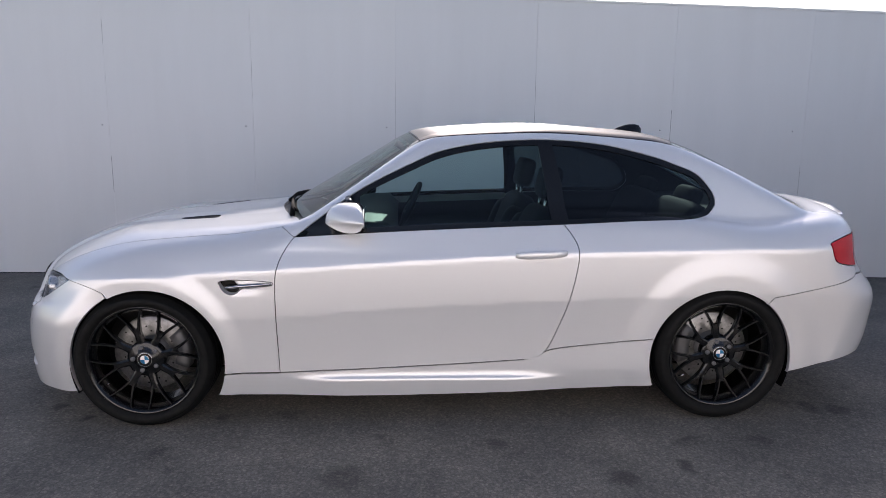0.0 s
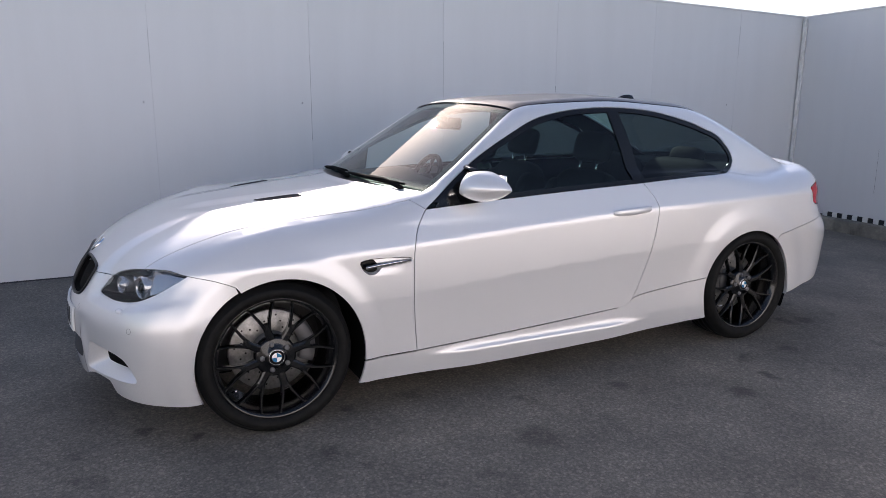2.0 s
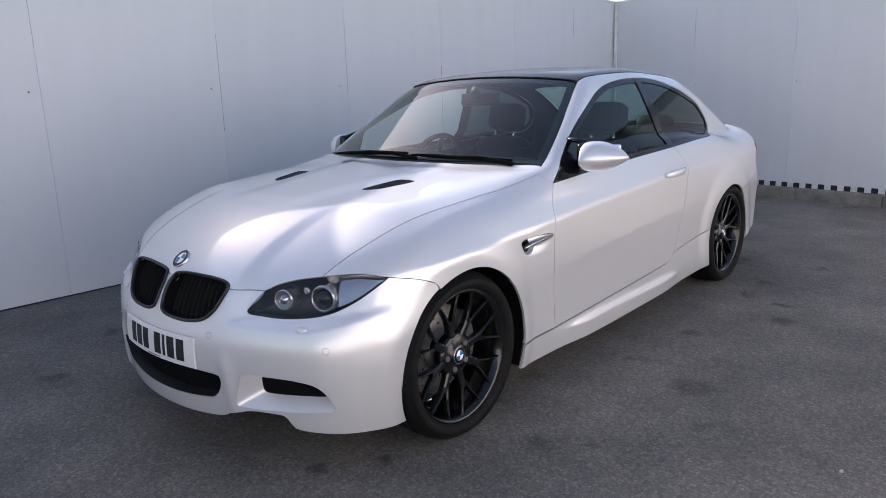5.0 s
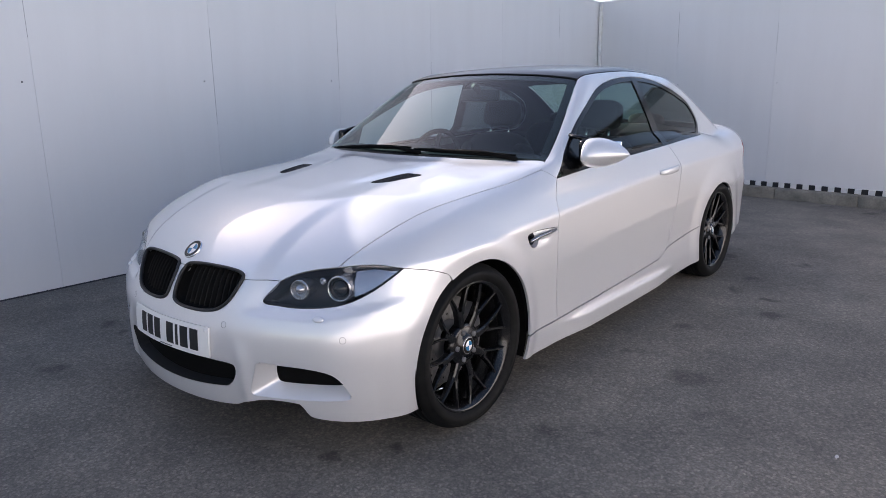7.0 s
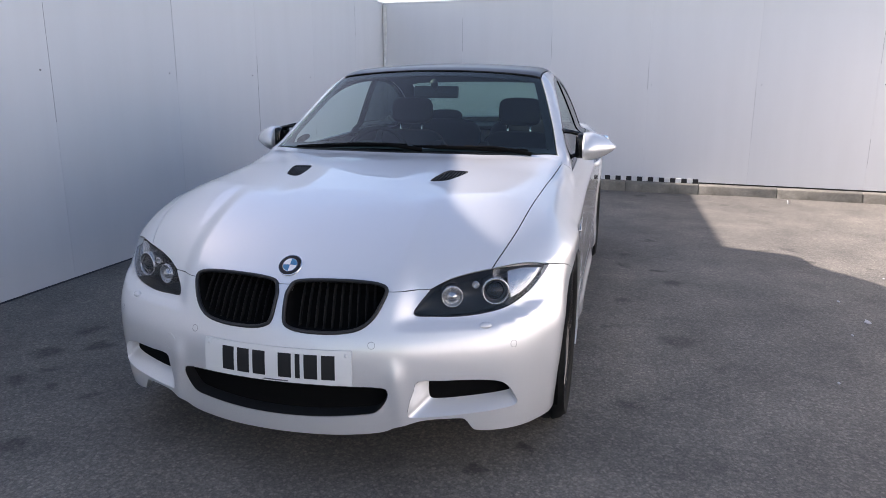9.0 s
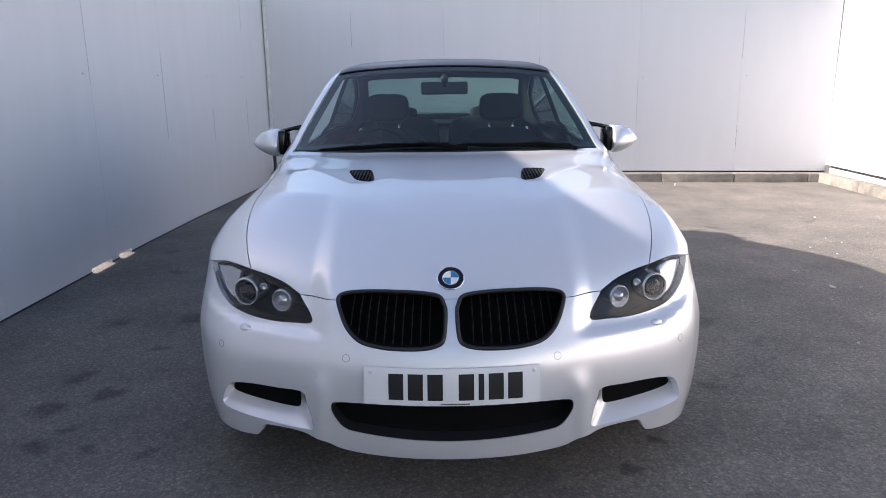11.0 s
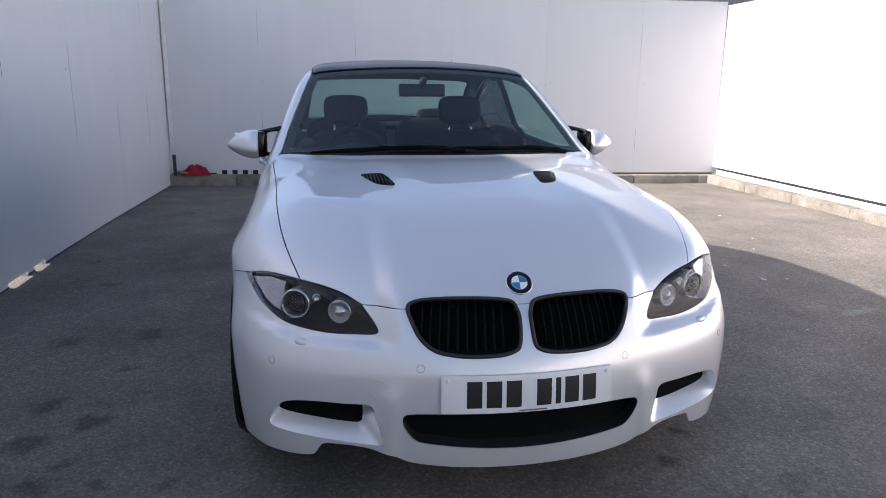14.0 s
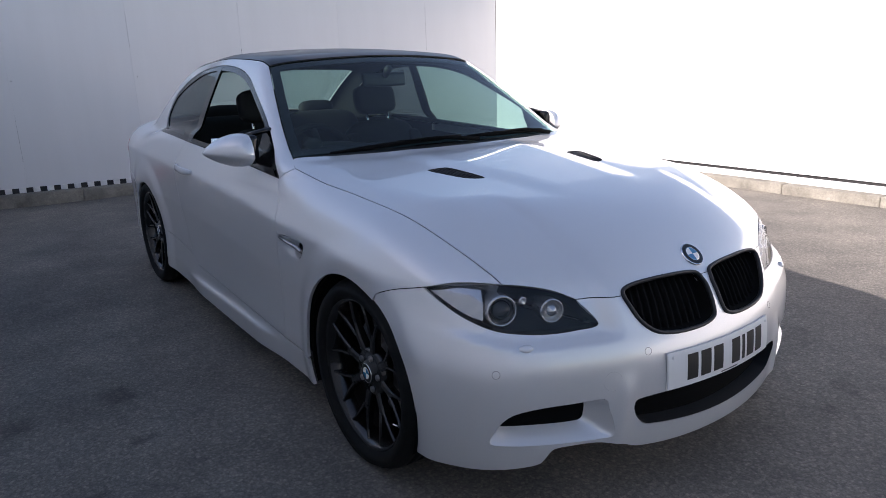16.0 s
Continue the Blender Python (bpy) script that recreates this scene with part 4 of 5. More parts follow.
# ---- nose ----
def grille(outline, flip):
    out = flipped(outline) if flip else outline
    p = out
    n = normals(p)
    bm = bmesh.new()
    loop_tube(bm, p + 0.001 * n, n, 0.0062, 0.008)
    frame_ob = part("grille", bm, PLASTIC, CAR, "kidney-shaped gloss black grille")
    bm = bmesh.new()
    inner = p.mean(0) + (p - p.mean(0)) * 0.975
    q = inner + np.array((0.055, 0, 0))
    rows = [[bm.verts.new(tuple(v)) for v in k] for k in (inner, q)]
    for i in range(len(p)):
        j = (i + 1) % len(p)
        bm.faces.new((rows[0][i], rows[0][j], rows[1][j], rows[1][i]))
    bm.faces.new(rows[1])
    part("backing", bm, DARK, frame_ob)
    uv = to_arc(out)
    s = np.sign(uv[:, 0].mean())
    for a in np.arange(3.4, 17.4, 1.42):
        u = s * math.radians(a) * 1.05
        zs = np.linspace(0.52, 0.70, 90)
        ok = zs[inside(uv, np.stack([0 * zs + u, zs], -1))]
        if len(ok) < 6:
            continue
        zs = np.linspace(ok[0] + 0.003, ok[-1] - 0.003, 9)
        c = on_arc(np.stack([0 * zs + u, zs], -1))
        m = normals(c)
        bm = bmesh.new()
        rows = []
        for (x, y, z), k in zip(c, m):
            rows.append([bm.verts.new((x + dx, y + dy, z)) for dx, dy in ((0.025, -0.0016), (0.023, 0.0), (0.025, 0.0016), (0.042, 0.0016), (0.042, -0.0016))])
        for r0, r1 in zip(rows, rows[1:]):
            for k in range(5):
                bm.faces.new((r0[k], r0[(k + 1) % 5], r1[(k + 1) % 5], r1[k]))
        bmesh.ops.recalc_face_normals(bm, faces=bm.faces)
        part("slat", bm, SLAT, frame_ob, smooth=False)


grille(KIDNEY, False)
grille(KIDNEY, True)


def duct(name, outline, deep, mat, back, label=""):
    a = even(outline, 0.012)
    d = deep(a)
    ob = funnel(name, on_arc(shrunk(to_arc(a), 0.002 if mat is PLASTIC else 0.0003)), d, mat, BUMPER, label=label)
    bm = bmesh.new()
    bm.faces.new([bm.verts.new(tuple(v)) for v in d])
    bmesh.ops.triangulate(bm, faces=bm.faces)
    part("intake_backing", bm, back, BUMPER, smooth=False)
    return d


def deep_intake(p):
    uv = shrunk(to_arc(p), 0.004)
    return on_arc(uv) + np.array((0.045, 0, 0.006))


def deep_scoop(p):
    uv = to_arc(p)
    s = np.sign(uv[:, 0].mean())
    a = np.degrees(np.abs(uv[:, 0]) / 1.05)
    low = 1 - np.clip((uv[:, 1] - 0.257) / 0.127, 0, 1)
    a0 = 23.9 + 1.6 * low
    a = a0 + (a - 22.0) / (40.2 - 22.0) * (38.8 - a0)
    z = 0.298 + (uv[:, 1] - 0.257) / 0.127 * (0.383 - 0.298)
    return on_arc(np.stack([s * np.radians(a) * 1.05, z], -1)) + np.array((0.055, -s * 0.008, 0))


duct("intake_duct", INTAKE, deep_intake, PLASTIC, DARK)
for o in (SCOOP, flipped(SCOOP)):
    duct("brake_duct", o, deep_scoop, PAINT, DARK)


def plate():
    def rect(y0, y1, z0, z1):
        k = [(y0, z0), (y1, z0), (y1, z1), (y0, z1)]
        return on_arc(np.array([(1.05 * math.atan2(y, AXIS + 0.765), z) for y, z in k]))
    ob = skin("number_plate", "arc", rect(-0.26, 0.26, 0.375, 0.486), WHITE, CAR, label="white front number plate with plain black bars", gap=0.0, lift=0.010, depth=0.008, grid=0.02)
    x = -0.205
    for k in range(7):
        w = 0.016 if k == 2 else 0.044
        x += 0.032 if k == 4 else 0.0
        skin("bar", "arc", rect(x, x + w, 0.392, 0.470), INK, ob, gap=0.0, lift=0.0108, depth=0.0006, grid=0.02)
        x += w + 0.013
    skin("bar", "arc", rect(-0.05, 0.04, 0.3785, 0.3825), IRON, ob, gap=0.0, lift=0.0106, depth=0.0004, grid=0.02)
    for y, z in ((-0.243, 0.474), (0.243, 0.474)):
        c = on_front([(math.degrees(math.atan2(y, AXIS + 0.765)), z)])[0]
        bm = bmesh.new()
        lathe(bm, [(0.0005, -0.0135), (0.005, -0.013), (0.007, -0.010)], c, "x", 12)
        part("cap", bm, WHITE, ob)


plate()


def roundel(at, normal, r, parent, name="badge", label=""):
    """A round badge: black ring, bright edges, blue and white quarters."""
    z = Vector(normal).normalized()
    m = Matrix.Translation(at) @ z.to_track_quat("Z", "Y").to_matrix().to_4x4()
    bm = bmesh.new()
    lathe(bm, [(r, -0.004), (r, 0.002), (r * 0.94, 0.0035), (r * 0.93, 0.003)], (0, 0, 0), "z", 40, 0)
    lathe(bm, [(r * 0.93, 0.003), (r * 0.62, 0.0035)], (0, 0, 0), "z", 40, 1)
    lathe(bm, [(r * 0.62, 0.0036), (r * 0.58, 0.0042)], (0, 0, 0), "z", 40, 0)
    n = 40
    mid = bm.verts.new((0, 0, 0.0046))
    edge = [bm.verts.new((r * 0.58 * math.cos(2 * math.pi * i / n), r * 0.58 * math.sin(2 * math.pi * i / n), 0.0042)) for i in range(n)]
    for i in range(n):
        bm.faces.new((mid, edge[i], edge[(i + 1) % n])).material_index = 2 + (i // 10) % 2
    bm.transform(m)
    return part(name, bm, [CHROME, GLOSS, BLUE, WHITE], parent, label)


c = on_front([(0.0, 0.716)])
roundel(tuple(c[0] + 0.003 * normals(c)[0]), normals(c)[0], 0.041, CAR, "badge", "round blue and white badge with a black ring")


def headlamp(flip):
    out = flipped(LAMP) if flip else LAMP
    s = 1 if flip else -1
    lens = skin("headlamp", "arc", LAMP, LENS, CAR, label="clear headlamp with two round projectors in a dark housing", gap=0.003, depth=0.004, flip_only=flip)
    lens.visible_shadow = False
    a = even(out, 0.012)
    d = on_arc(shrunk(to_arc(a), 0.012)) - 0.075 * normals(a) + np.array((0.012, 0, 0))
    n = len(a)
    bm = bmesh.new()
    rows = [[bm.verts.new(tuple(v)) for v in (a - 0.004 * normals(a)) * (1 - t) + d * t] for t in (0, 0.5, 1)]
    for r0, r1 in zip(rows, rows[1:]):
        for i in range(n):
            bm.faces.new((r0[i], r0[(i + 1) % n], r1[(i + 1) % n], r1[i]))
    outer = np.degrees(np.abs(to_arc(a)[:, 0]) / 1.05) > 39.0
    for k, f in enumerate(bm.faces):
        f.material_index = int(outer[k % n])
    bm.faces.new(rows[-1])
    bmesh.ops.triangulate(bm, faces=[f for f in bm.faces if len(f.verts) > 4])
    part("housing", bm, [LAMP_DARK, LAMP_IN], lens)
    # bright outer reflector behind the tail of the lens
    pick = np.array([(-math.radians(d) * 1.05, z) for d, z in ((41.4, 0.708), (41.0, 0.660), (41.1, 0.621), (43.0, 0.632), (45, 0.650), (49.8, 0.699), (45, 0.7145))])
    skin("reflector", "arc", on_arc(pick), LAMP_OUT, lens, gap=0.001, lift=-0.021, depth=0.012, flip_only=flip)
    pick = np.array([(-math.radians(d) * 1.05, z) for d, z in ((47.0, 0.704), (47.0, 0.690), (48.4, 0.700))])
    skin("indicator", "arc", on_arc(pick), AMBER, lens, gap=0.001, lift=-0.026, depth=0.01, flip_only=flip)
    for deg, z, r, into in ((38.3, 0.650, 0.046, 0.026), (30.4, 0.640, 0.036, 0.026)):
        c = on_front([(s * deg, z)])[0] - into * normals(on_front([(s * deg, z)]))[0]
        face = Vector((-0.93, s * 0.34, 0.04)).normalized()
        m = Matrix.Translation(c) @ face.to_track_quat("Z", "Y").to_matrix().to_4x4()
        bm = bmesh.new()
        lathe(bm, [(r * 1.02, -0.05), (r * 1.02, 0.010), (r * 0.95, 0.017), (r * 0.86, 0.014), (r * 0.84, 0.004)], (0, 0, 0), "z", 36)
        bm.transform(m)
        ringo = part("projector", bm, LAMP_IN, lens, "bright ring projector")
        bm = bmesh.new()
        lathe(bm, [(r * 0.84, 0.004), (r * 0.70, -0.008), (r * 0.66, 0.0)], (0, 0, 0), "z", 36, 0)
        lathe(bm, [(r * 0.66, 0.0), (r * 0.55, 0.010), (r * 0.34, 0.018), (r * 0.12, 0.0215), (0.0004, 0.022)], (0, 0, 0), "z", 36, 1)
        bm.transform(m)
        part("bulb_lens", bm, [LAMP_IN if r < 0.04 else LAMP_DARK, GLOSS if r > 0.04 else LAMP_IN], lens)
    c = on_front([(s * 34.3, 0.662)])[0]
    bm = bmesh.new()
    lathe(bm, [(0.012, 0.028), (0.013, 0.020), (0.009, 0.018), (0.0004, 0.026)], tuple(c), "x", 20)
    part("position_lamp", bm, LAMP_IN, lens)


headlamp(False)
headlamp(True)


def nose_details():
    for s in (-1, 1):
        for deg, z, name in ((16.2, 0.503, "parking_sensor"), (39.3, 0.487, "parking_sensor")):
            c = on_front([(s * deg, z)])
            n = Vector(normals(c)[0])
            m = Matrix.Translation(c[0]) @ n.to_track_quat("Z", "Y").to_matrix().to_4x4()
            bm = bmesh.new()
            lathe(bm, [(0.0118, -0.003), (0.0118, 0.0002), (0.0107, 0.0002), (0.0104, -0.0008)], (0, 0, 0), "z", 24, 1)
            lathe(bm, [(0.0102, -0.001), (0.0100, 0.0002), (0.0004, 0.0004)], (0, 0, 0), "z", 24, 0)
            bm.transform(m)
            part(name, bm, [PAINT, IRON], BUMPER, smooth=False)
        c = on_front([(s * 35.0, 0.550)])
        n = Vector(normals(c)[0])
        m = Matrix.Translation(c[0]) @ n.to_track_quat("Z", "Y").to_matrix().to_4x4() @ Matrix.Diagonal((1.4, 1.0, 1.0, 1))
        bm = bmesh.new()
        bmesh.ops.create_uvsphere(bm, u_segments=18, v_segments=10, radius=0.015)
        bmesh.ops.scale(bm, vec=(1, 0.8, 0.6), verts=bm.verts)
        bm.transform(m)
        part("washer_cap", bm, PAINT, BUMPER)
    c = on_front([(22.3, 0.434)])
    n = Vector(normals(c)[0])
    m = Matrix.Translation(c[0]) @ n.to_track_quat("Z", "Y").to_matrix().to_4x4()
    bm = bmesh.new()
    lathe(bm, [(0.0290, -0.001), (0.0290, 0.0003), (0.0285, 0.0003), (0.0285, -0.001)], (0, 0, 0), "z", 40)
    bm.transform(m)
    part("tow_eye_cover", bm, BOARD, BUMPER)


nose_details()


# ---- bonnet vents, gills, handles, mirrors ----
def vent_slots():
    for v in VENTS:
        a = even(v, 0.008)
        d = on_top(shrunk(to_top(a), 0.006)) - np.array((0, 0, 0.022))
        funnel("vent_duct", a, d, PLASTIC, HOOD)
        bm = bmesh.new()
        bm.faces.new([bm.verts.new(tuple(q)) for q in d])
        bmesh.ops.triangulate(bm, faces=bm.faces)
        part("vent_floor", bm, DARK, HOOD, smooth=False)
        uv = to_top(a)
        x0, x1 = uv[:, 0].min(), uv[:, 0].max()
        for y in np.arange(uv[:, 1].min() + 0.010, uv[:, 1].max() - 0.004, 0.0135):
            xs = np.linspace(x0, x1, 80)
            ok = xs[inside(uv, np.stack([xs, 0 * xs + y], -1))]
            if len(ok) > 3:
                c = on_top([(ok[0], y), (ok.mean(), y), (ok[-1], y)]) - np.array((0, 0, 0.006))
                bm = bmesh.new()
                tube(bm, [tuple(q) for q in c], 0.0026, 6)
                part("vent_bar", bm, PLASTIC, HOOD)


vent_slots()


def gill(wing, s):
    """A shallow scooped recess, deepest at its front, with a bright blade across it."""
    f = flipped if s > 0 else (lambda q: q)
    a = even(f(GILL), 0.008)
    mid = a.mean(0)
    deep = 0.004 + 0.030 * (1 - step(0.40, 0.60, a[:, 0]))
    d = mid + (a - mid) * np.array((0.97, 1, 0.80))
    d[:, 1] = a[:, 1] - s * deep
    funnel("gill_recess", a, d, PAINT, wing)
    bm = bmesh.new()
    bm.faces.new([bm.verts.new(tuple(q)) for q in d])
    bmesh.ops.triangulate(bm, faces=bm.faces)
    part("gill_floor", bm, PAINT, wing, smooth=False)
    # dark air slot at the front end
    k = on_side(even(np.array([(0.373, 0.706), (0.379, 0.684), (0.396, 0.661), (0.418, 0.649), (0.440, 0.650), (0.452, 0.664), (0.447, 0.690), (0.432, 0.708), (0.40, 0.711)]), 0.008), s)
    k[:, 1] -= s * (0.003 + 0.020 * (1 - step(0.37, 0.60, k[:, 0])))
    bm = bmesh.new()
    bm.faces.new([bm.verts.new(tuple(q)) for q in k])
    bmesh.ops.triangulate(bm, faces=bm.faces)
    part("gill_slot", bm, GLOSS, wing, smooth=False)
    k = on_side([(0.392, 0.678), (0.45, 0.684), (0.53, 0.690), (0.602, 0.695)], s)
    bm = bmesh.new()
    tube(bm, [tuple(q - np.array((0, s * 0.002, 0))) for q in k], [0.008, 0.0095, 0.0085, 0.006], 8, 0.9)
    part("gill_blade", bm, BLADE, wing, "chrome blade across the gill")


gill(WINGS[0], -1)
gill(WINGS[1], 1)


def handle(door, s):
    k = on_side([(1.732, 0.828), (1.752, 0.829), (1.79, 0.832), (1.85, 0.835), (1.92, 0.838), (1.958, 0.839), (1.977, 0.839)], s)
    lift = np.array([0.001, 0.014, 0.026, 0.030, 0.026, 0.014, 0.001])
    bm = bmesh.new()
    pts = [Vector(q) + Vector((0, s * l, 0)) for q, l in zip(k, lift)]
    rows = []
    for i, p in enumerate(pts):
        h = (0.010, 0.016, 0.0185, 0.0185, 0.018, 0.016, 0.010)[i]
        rows.append([bm.verts.new((p.x, p.y + s * 0.008 * math.sin(a), p.z + h * math.cos(a))) for a in np.linspace(0, 2 * math.pi, 14)[:-1]])
    for r0, r1 in zip(rows, rows[1:]):
        for j in range(13):
            bm.faces.new((r0[j], r0[(j + 1) % 13], r1[(j + 1) % 13], r1[j]))
    bm.faces.new(rows[0])
    bm.faces.new(rows[-1])
    bmesh.ops.recalc_face_normals(bm, faces=bm.faces)
    part("door_handle", bm, PAINT, door, "white pull handle")
    bm = bmesh.new()
    a = np.linspace(0, 2 * math.pi, 40)[:-1]
    loops = []
    for r, deep in ((1.10, -0.0012), (1.0, 0.0014), (0.90, -0.0012)):
        q = on_side(np.stack([1.845 + 0.058 * r * np.cos(a), 0.833 + 0.036 * r * np.sin(a)], -1), s)
        loops.append([bm.verts.new((x, y + s * deep, z)) for x, y, z in q])
    for r0, r1 in zip(loops, loops[1:]):
        for j in range(39):
            bm.faces.new((r0[j], r0[(j + 1) % 39], r1[(j + 1) % 39], r1[j]))
    bmesh.ops.recalc_face_normals(bm, faces=bm.faces)
    part("handle_recess", bm, PAINT, door)


handle(DOORS[0], -1)
handle(DOORS[1], 1)


def mirror(door, s):
    up = curve((0, 1.070), (0.2, 1.072), (0.5, 1.060), (0.8, 1.032), (0.93, 1.012), (1, 0.997))
    low = curve((0, 0.936), (0.2, 0.932), (0.5, 0.942), (0.8, 0.965), (0.93, 0.980), (1, 0.990))
    fore = curve((0, 0.100), (0.2, 0.116), (0.5, 0.108), (0.8, 0.078), (0.93, 0.046), (1, 0.010))
    bm = bmesh.new()
    rows, n = [], 32
    ts = np.r_[0.0, 0.015, np.linspace(0.06, 0.9, 16), 0.94, 0.97, 0.99, 1.0]
    for t in ts:
        y, zt, zb = 0.846 + 0.161 * t, float(up(t)), float(low(t))
        zm, h = 0.974 + 0.021 * t, 1.0 if t > 0.001 else 0.95
        xm = 0.955 + 0.083 * t
        row = []
        for k in range(n):
            a = 2 * math.pi * k / n
            c, d = math.cos(a), math.sin(a)
            c, d = math.copysign(abs(c) ** 0.75, c), math.copysign(abs(d) ** 0.9, d)
            pull = 1 - (0.40 * abs(d) if d < 0 else 0)
            x = xm + h * pull * (c * (1.036 - xm) if c > 0 else c * float(fore(t)))
            row.append(bm.verts.new((x, s * y, zm + h * d * ((zt - zm) if d > 0 else (zm - zb)))))
        rows.append(row)
    for r0, r1 in zip(rows, rows[1:]):
        for k in range(n):
            bm.faces.new((r0[k], r0[(k + 1) % n], r1[(k + 1) % n], r1[k]))
    bm.faces.new(rows[0])
    bm.faces.new(rows[-1])
    bmesh.ops.recalc_face_normals(bm, faces=bm.faces)
    shell = part("door_mirror", bm, PAINT, CAR, "white door mirror on two black arms")
    bm = bmesh.new()
    box(bm, (1.034, s * 0.908, 1.010), (0.006, 0.115, 0.086), 0.0025)
    part("mirror_glass", bm, MIRROR, shell)
    bm = bmesh.new()
    box(bm, (0.960, s * 0.832, 1.004), (0.125, 0.046, 0.122), 0.018, None, 3)
    part("mirror_cheek", bm, GLOSS, shell)
    for z, y0, z0 in ((1.058, 0.735, 1.078), (0.955, 0.775, 0.945)):
        bm = bmesh.new()
        tube(bm, [(0.955, s * y0, z0), (0.958, s * (y0 + 0.83) / 2, (z + z0) / 2 + 0.004), (0.965, s * 0.838, z)], [0.022, 0.016, 0.020], 10, 0.62)
        part("mirror_arm", bm, GLOSS, shell)


mirror(DOORS[0], -1)
mirror(DOORS[1], 1)
foot_line = on_side(even(np.array([(0.762, 0.928), (1.005, 0.940), (1.005, 1.092)]), 0.02))
skin("mirror_foot", "tube", foot_line, GLOSS, CAR, both=True, gap=0.0, lift=-0.003, depth=0.004)


# ---- roof, screen and boot details ----
def fin():
    bm = bmesh.new()
    rows = []
    for t in np.linspace(0, 1, 12):
        x = 2.425 + 0.165 * t
        base = float(roof(np.array(x))) - 0.012
        h = 0.012 + 0.046 * math.sin(min(t * 1.25, 1.0) * math.pi / 2) * (1.0 if t < 0.9 else 1 - (t - 0.9) * 4)
        w = 0.034 * math.sin(math.pi * (0.12 + 0.76 * t)) + 0.004
        rows.append([bm.verts.new((x, w * c, base + h * k)) for c, k in ((1, 0), (0.8, 0.35), (0.32, 0.85), (0.1, 1.0), (-0.1, 1.0), (-0.32, 0.85), (-0.8, 0.35), (-1, 0))])
    for a, b in zip(rows, rows[1:]):
        for k in range(7):
            bm.faces.new((a[k], a[k + 1], b[k + 1], b[k]))
    bm.faces.new(rows[0])
    bm.faces.new(rows[-1])
    bmesh.ops.recalc_face_normals(bm, faces=bm.faces)
    part("aerial_fin", bm, GLOSS, CAR, "black shark-fin aerial on the roof")


fin()


def spoiler():
    k = top([(3.435, -0.625), (3.485, -0.50), (3.520, -0.25), (3.527, 0.0), (3.520, 0.25), (3.485, 0.50), (3.435, 0.625)])
    n = len(k)
    bm = bmesh.new()
    rows = []
    for i, (x, y, z) in enumerate(k):
        e = min(1.0, 6 * min(i, n - 1 - i) / n)
        rows.append([bm.verts.new((x + dx, y, z + dz * e)) for dx, dz in ((-0.10, 0.0), (-0.05, 0.014), (0.0, 0.032), (0.018, 0.034), (0.022, 0.022), (0.012, -0.004))])
    for a, b in zip(rows, rows[1:]):
        for j in range(5):
            bm.faces.new((a[j], a[j + 1], b[j + 1], b[j]))
    bmesh.ops.recalc_face_normals(bm, faces=bm.faces)
    part("boot_spoiler", bm, PAINT, BOOT)


spoiler()
cowl_front = top([(0.545, 0.0), (0.557, -0.20), (0.597, -0.40), (0.652, -0.58), (0.715, -0.735)])
cowl_rear = top([(0.735, -0.735), (0.672, -0.50), (0.612, -0.25), (0.592, 0.0)])
half = ring(cowl_front[:-1], cowl_rear)
skin("cowl", "top", np.concatenate([half, flipped(half)[::-1][1:-1]]), PLASTIC, CAR, gap=-0.004, lift=-0.012, depth=0.0005)
screen_half = ring(top([(0.585, 0.0), (0.605, -0.25), (0.665, -0.50), (0.735, -0.735)])[:-1], SCREEN_SIDE[:-1], top([(1.29, -0.580), (1.25, -0.25), (1.24, 0.0)]))
screen_line = np.concatenate([screen_half, flipped(screen_half)[::-1][1:-1]])
screen_in = on_top(shrunk(even(to_top(screen_line), 0.02), 0.048))
skin("screen_band", "top", screen_line, GLOSS, CAR, [screen_in], gap=0.004, lift=-0.0085, depth=0.0005, label="black band round the windscreen")
header = [top([(1.243, 0.0), (1.253, -0.25), (1.29, -0.575)])]
bead = np.concatenate([flipped(header[0])[::-1][:-1], header[0]])
bm = bmesh.new()
tube(bm, [tuple(q) for q in bead[::3] + np.array((0.0, 0, -0.001))], 0.0045, 6)
part("screen_trim", bm, GLOSS, CAR)


def wiper(points, arm):
    p = on_top(points) + np.array((0, 0, 0.009))
    bm = bmesh.new()
    tube(bm, [tuple(q) for q in p], [0.004, *[0.0085] * (len(p) - 2), 0.004], 6, 1.3)
    blade = part("wiper", bm, DARK, CAR, "black wiper blade at the foot of the screen")
    q = on_top(arm) + np.array([(0, 0, 0.006), (0, 0, 0.020), (0, 0, 0.016)])
    bm = bmesh.new()
    tube(bm, [tuple(v) for v in q], [0.014, 0.010, 0.006], 6, 0.8)
    part("wiper_arm", bm, DARK, blade)


wiper([(0.668, 0.60), (0.640, 0.45), (0.618, 0.28), (0.605, 0.10), (0.608, -0.02)], [(0.578, -0.10), (0.592, 0.10), (0.622, 0.30)])
wiper([(0.598, -0.05), (0.605, -0.18), (0.624, -0.32), (0.655, -0.48), (0.695, -0.60)], [(0.668, -0.62), (0.645, -0.45), (0.622, -0.30)])

q = on_top([(0.778, 0.620)])
qn = normals(q)[0]
bm = bmesh.new()
lathe(bm, [(0.038, -0.001), (0.038, 0.0), (0.0004, 0.0004)], (0, 0, 0), "z", 28)
bm.transform(Matrix.Translation(q[0] - 0.012 * qn) @ Vector(qn).to_track_quat("Z", "Y").to_matrix().to_4x4())
part("paper_disc", bm, TAX, CAR, "round paper disc stuck inside the windscreen")


